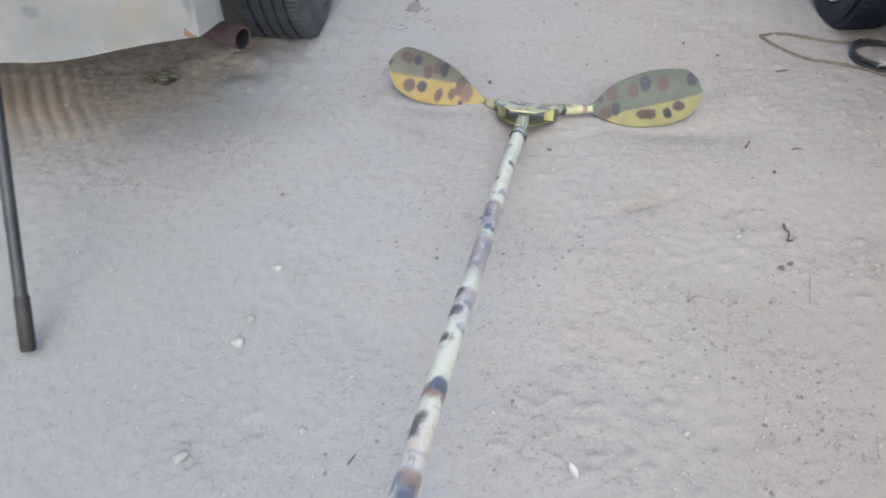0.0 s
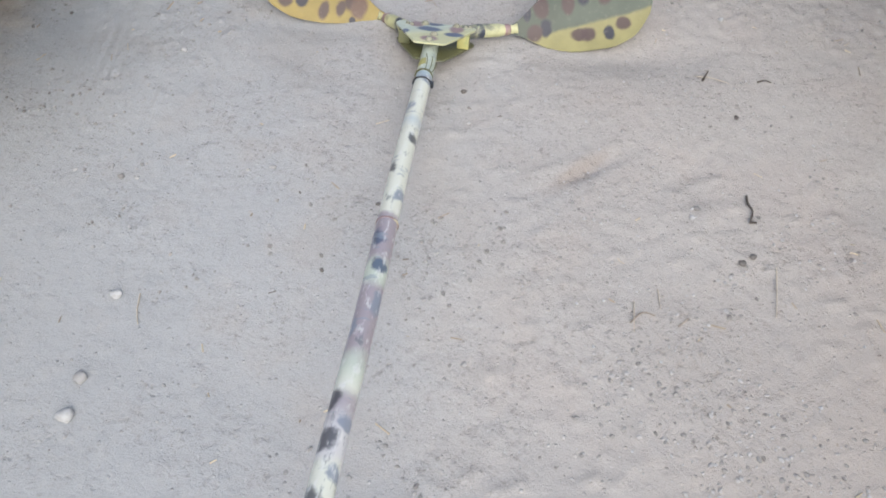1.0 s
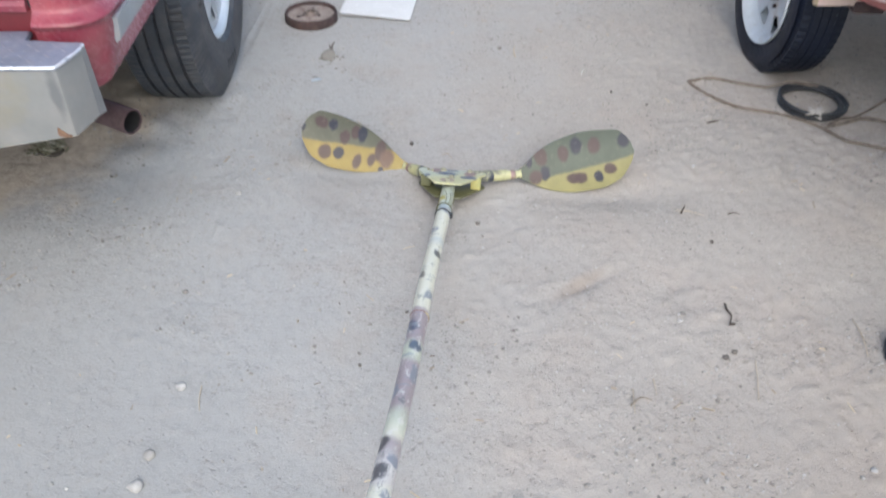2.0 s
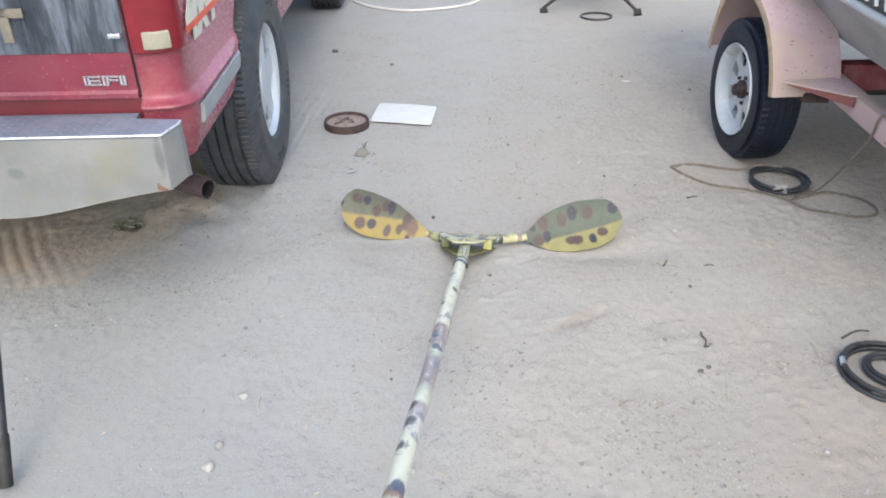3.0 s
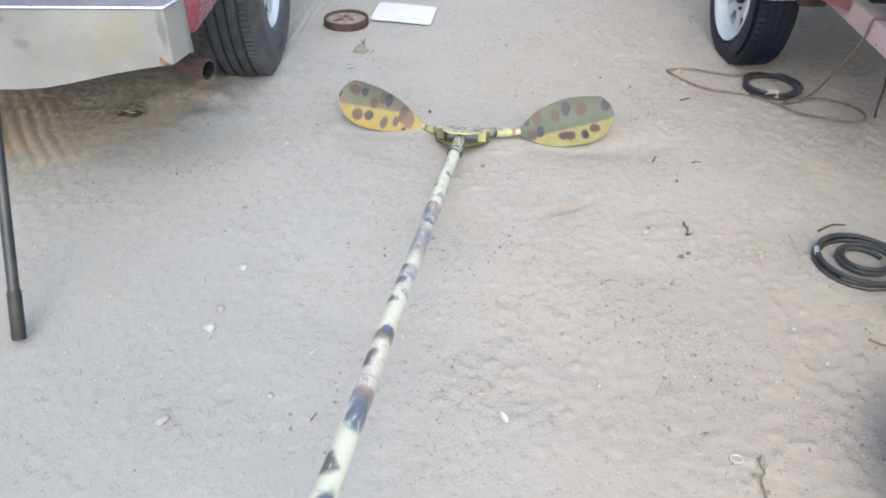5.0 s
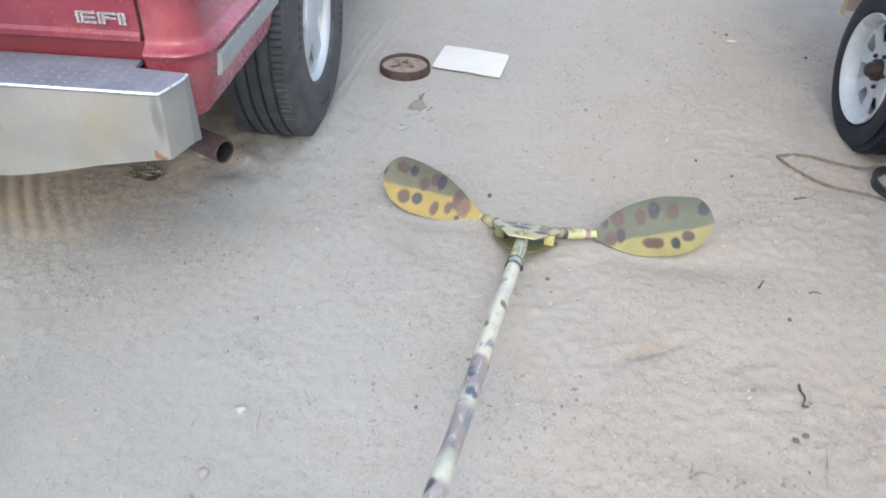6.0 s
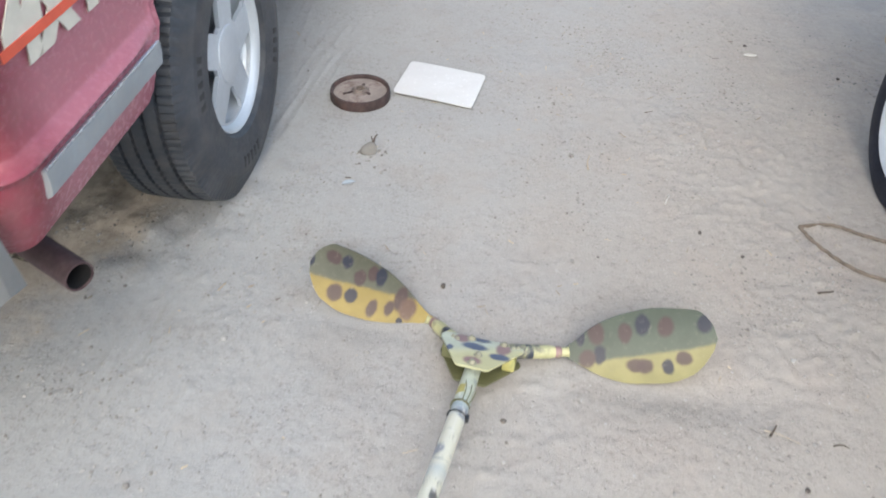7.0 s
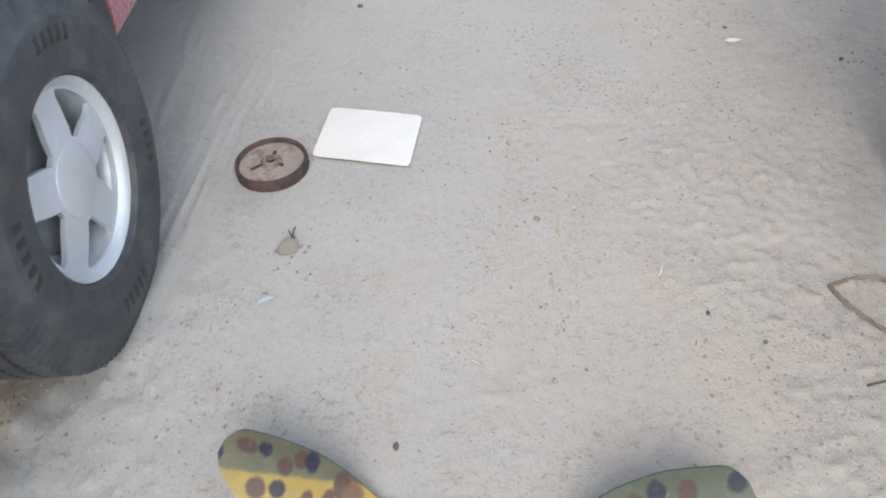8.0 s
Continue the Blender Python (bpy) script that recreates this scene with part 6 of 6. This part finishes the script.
for k, (x, y) in enumerate(((0.929, 0.571), (0.905, 0.546), (0.921, 0.512), (0.897, 0.462), (0.915, 0.431), (0.887, 0.418), (0.902, 0.392))):
    single("clod", lump(0.0055, 130 + k, 0.7), CLOD, pose(x, y, on_ground(x, y) + 0.002), "dark crumb of earth caught on a root", "clod", angle=60)
twig([(0.735, 0.395, 0), (0.760, 0.378, 0.003), (0.783, 0.372, 0)], 0.0034, "short grey-brown stick on the sand", material=ROOT)
twig([(0.905, 0.46, 0), (0.935, 0.445, 0.003)], 0.0026, "side shoot of a dark root")
twig([(1.295, 0.975, 0), (1.33, 0.957, 0.002), (1.37, 0.956, 0.003), (1.43, 0.945, 0)], 0.0026, "straight brown stick on the sand", material=ROOT)
twig([(1.33, 1.44, 0), (1.38, 1.47, 0.004), (1.42, 1.475, 0)], 0.0034, "short dark stick beside a hose coil")
twig([(1.043, 1.818, 0), (1.06, 1.822, 0.002), (1.076, 1.818, 0)], 0.002, "thin dark twig on the sand")
twig([(0.665, 1.143, 0), (0.690, 1.165, 0.002), (0.715, 1.160, 0)], 0.0017, "bent dark twig among pale stalks", material=ROOT)
twig([(0.755, 1.140, 0), (0.776, 1.158, 0.002)], 0.0018, "short dark twig on scuffed sand", material=ROOT)
twig([(-0.163, 2.715, 0.012), (-0.160, 2.725, 0.030), (-0.152, 2.728, 0.040)], 0.0035, "dark hooked twig behind a grey clod")
twig([(-0.163, 2.715, 0.012), (-0.172, 2.727, 0.034)], 0.0028, "short dark twig prong behind a clod")
twig([(1.10, 2.30, 0), (1.14, 2.31, 0.002)], 0.003, "small dark twig lying on sand")


def leaf(x, y, turn, length, width, material, label, curl=0.3, name="leaf", lift=0.0, category="leaf", group="dry leaves"):
    rows = []
    for k in range(9):
        t = k / 8
        w = width * math.sin(math.pi * min(1.0, 0.06 + t * 0.94)) ** 0.8
        rows.append([(length * (t - 0.5), s * w, length * curl * (t - 0.5) ** 2 + abs(s) * w * 0.4) for s in (-1, -0.5, 0, 0.5, 1)])
    single(name, thicken(sheet_grid(rows), 0.0008), material, pose(x, y, on_ground(x, y) + 0.003 + lift, 4, 0, turn), label, category, group)


twig([(0.730, 2.604, 0), (0.735, 2.622, 0.002), (0.742, 2.640, 0)], 0.0022, "short bleached straw on the sand", material=LEAF)
twig([(0.503, 2.734, 0), (0.500, 2.770, 0.001), (0.505, 2.805, 0)], 0.0034, "flat grey stick half buried in sand", material=PALE_STRAW)
leaf(-0.191, 2.521, 30, 0.042, 0.010, SCRAP, "pale blue scrap of plastic on the sand", 0.1, "plastic_scrap", category="plastic scrap", group="")
leaf(0.403, 0.672, 112, 0.034, 0.0075, LEAF, "bleached white dry leaf on the sand")
leaf(1.092, 3.617, 5, 0.05, 0.010, LEAF, "pale dry leaf on bare sand")
# dark lump under the leaves gives the heap its dark base
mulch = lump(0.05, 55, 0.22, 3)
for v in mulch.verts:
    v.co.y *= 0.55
single("leaf_mulch", mulch, HEAP_BASE, pose(-0.930, 2.055, on_ground(-0.930, 2.055), 0, 0, 8), "dark flat lump under a small leaf heap by the truck's tail", "leaf litter", angle=60)
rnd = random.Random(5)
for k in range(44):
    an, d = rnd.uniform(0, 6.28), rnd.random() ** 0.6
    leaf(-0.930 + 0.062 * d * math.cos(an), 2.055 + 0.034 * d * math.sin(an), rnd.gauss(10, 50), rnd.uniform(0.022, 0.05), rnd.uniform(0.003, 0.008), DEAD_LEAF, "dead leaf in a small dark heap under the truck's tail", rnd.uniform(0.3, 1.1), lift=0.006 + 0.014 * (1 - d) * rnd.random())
single("washer", tube([(0.877 + 0.0125 * math.cos(a), 0.587 + 0.010 * math.sin(a), on_ground(0.877, 0.587) + 0.003) for a in [2 * math.pi * k / 24 for k in range(24)]], 0.0020, 6, loop=True), CORD, Matrix(), "pale plastic ring on the sand", "ring")


def scatter_stuff():
    """Grit and litter too small to count."""
    r = np.random.default_rng(3)
    base = bmesh.new()
    bmesh.ops.create_icosphere(base, subdivisions=1, radius=1.0)
    bv = np.array([v.co for v in base.verts])
    bf = np.array([[v.index for v in f.verts] for f in base.faces])
    base.free()

    def many(name, pos, size, squash, material, label):
        vs, fs = [], []
        for k in range(len(pos)):
            a = r.uniform(0, 2 * np.pi)
            c, s = np.cos(a), np.sin(a)
            p = bv * (1 + 0.35 * r.uniform(-1, 1, bv.shape)) * np.array([1.0, 0.75, squash]) * size[k]
            p = p @ np.array([[c, s, 0], [-s, c, 0], [0, 0, 1]])
            vs.append(p + np.array([pos[k][0], pos[k][1], 0]) + np.array([0, 0, float(hz[k]) + size[k] * 0.2]))
            fs.append(bf + k * len(bv))
        me = bpy.data.meshes.new(name)
        me.from_pydata(np.concatenate(vs).tolist(), [], np.concatenate(fs).tolist())
        me.materials.append(material)
        tagged(new(name, me), label, "gravel", kind="stuff")

    n = 15000
    pos = np.stack([r.uniform(-1.3, 2.0, n), r.uniform(0.3, 5.0, n)], -1)
    dens = value_noise(pos[:, 0], pos[:, 1], 2.3, 14) + 0.5 + 0.25 * (pos[:, 0] > 0.5)
    pos = pos[dens > r.uniform(0.2, 0.95, n)]
    hz = ground_height(pos[:, 0], pos[:, 1])
    many("grit", pos, 0.0012 + 0.0038 * r.random(len(pos)) ** 5, 0.7, STONE, "fine grit and small stones scattered over the sand")
    n = 70000
    pos = np.stack([r.uniform(-0.9, 2.0, n), r.uniform(0.3, 4.6, n)], -1)
    dens = value_noise(pos[:, 0], pos[:, 1], 6.0, 33) + 0.6 * value_noise(pos[:, 0], pos[:, 1], 1.6, 34) + 0.22 * (pos[:, 0] > 0.2) - 0.17
    for cx, cy, rx, ry in ((0.90, 1.22, 0.16, 0.12), (0.86, 0.96, 0.30, 0.10), (0.70, 1.15, 0.10, 0.08), (1.25, 1.36, 0.12, 0.10), (0.98, 1.83, 0.16, 0.10), (0.30, 2.45, 0.25, 0.12), (0.70, 3.30, 0.35, 0.20), (0.95, 2.45, 0.25, 0.14), (0.55, 2.85, 0.22, 0.10), (1.15, 3.10, 0.25, 0.18), (0.85, 2.10, 0.22, 0.10), (1.20, 0.75, 0.30, 0.25), (-0.80, 1.55, 0.35, 0.18)):
        dens = dens + 0.34 * bump_at(pos[:, 0], pos[:, 1], cx, cy, rx, ry, 0.3)
    pos = pos[dens > r.uniform(0.0, 0.5, n)]
    hz = ground_height(pos[:, 0], pos[:, 1])
    many("crumbs", pos, 0.0014 + 0.0046 * r.random(len(pos)) ** np.where(pos[:, 0] > 0.35, 3.2, 5.0), 0.5, CRUMB, "loose crumbs of sandy earth scattered over the ground")
    n = 520
    vs, fs = [], []
    for k in range(n):
        x, y = r.uniform(-0.9, 1.9), r.uniform(0.3, 4.5)
        if value_noise(np.array(x), np.array(y), 1.7, 21) + 0.5 < r.random() * 0.9:
            continue
        l, a, w = 0.003 + 0.013 * r.random() ** 2, r.uniform(0, 2 * np.pi), r.uniform(0.0006, 0.0015)
        c, s, z = np.cos(a), np.sin(a), float(ground_height(x, y)) + 0.0015
        o = len(vs)
        for t, h in ((-1, 0), (1, r.uniform(0, 0.003))):
            for u, v in ((-w, 0), (w, 0), (0, 1.6 * w)):
                vs.append((x + c * l * t - s * u, y + s * l * t + c * u, z + h + v))
        fs += [(o, o + 1, o + 4, o + 3), (o + 1, o + 2, o + 5, o + 4), (o + 2, o, o + 3, o + 5), (o, o + 2, o + 1), (o + 3, o + 4, o + 5)]
    me = bpy.data.meshes.new("litter")
    me.from_pydata(vs, [], fs)
    me.materials.append(STRAW)
    tagged(new("litter", me), "dry straw and twig bits scattered over the sand", "litter", kind="stuff")


scatter_stuff()
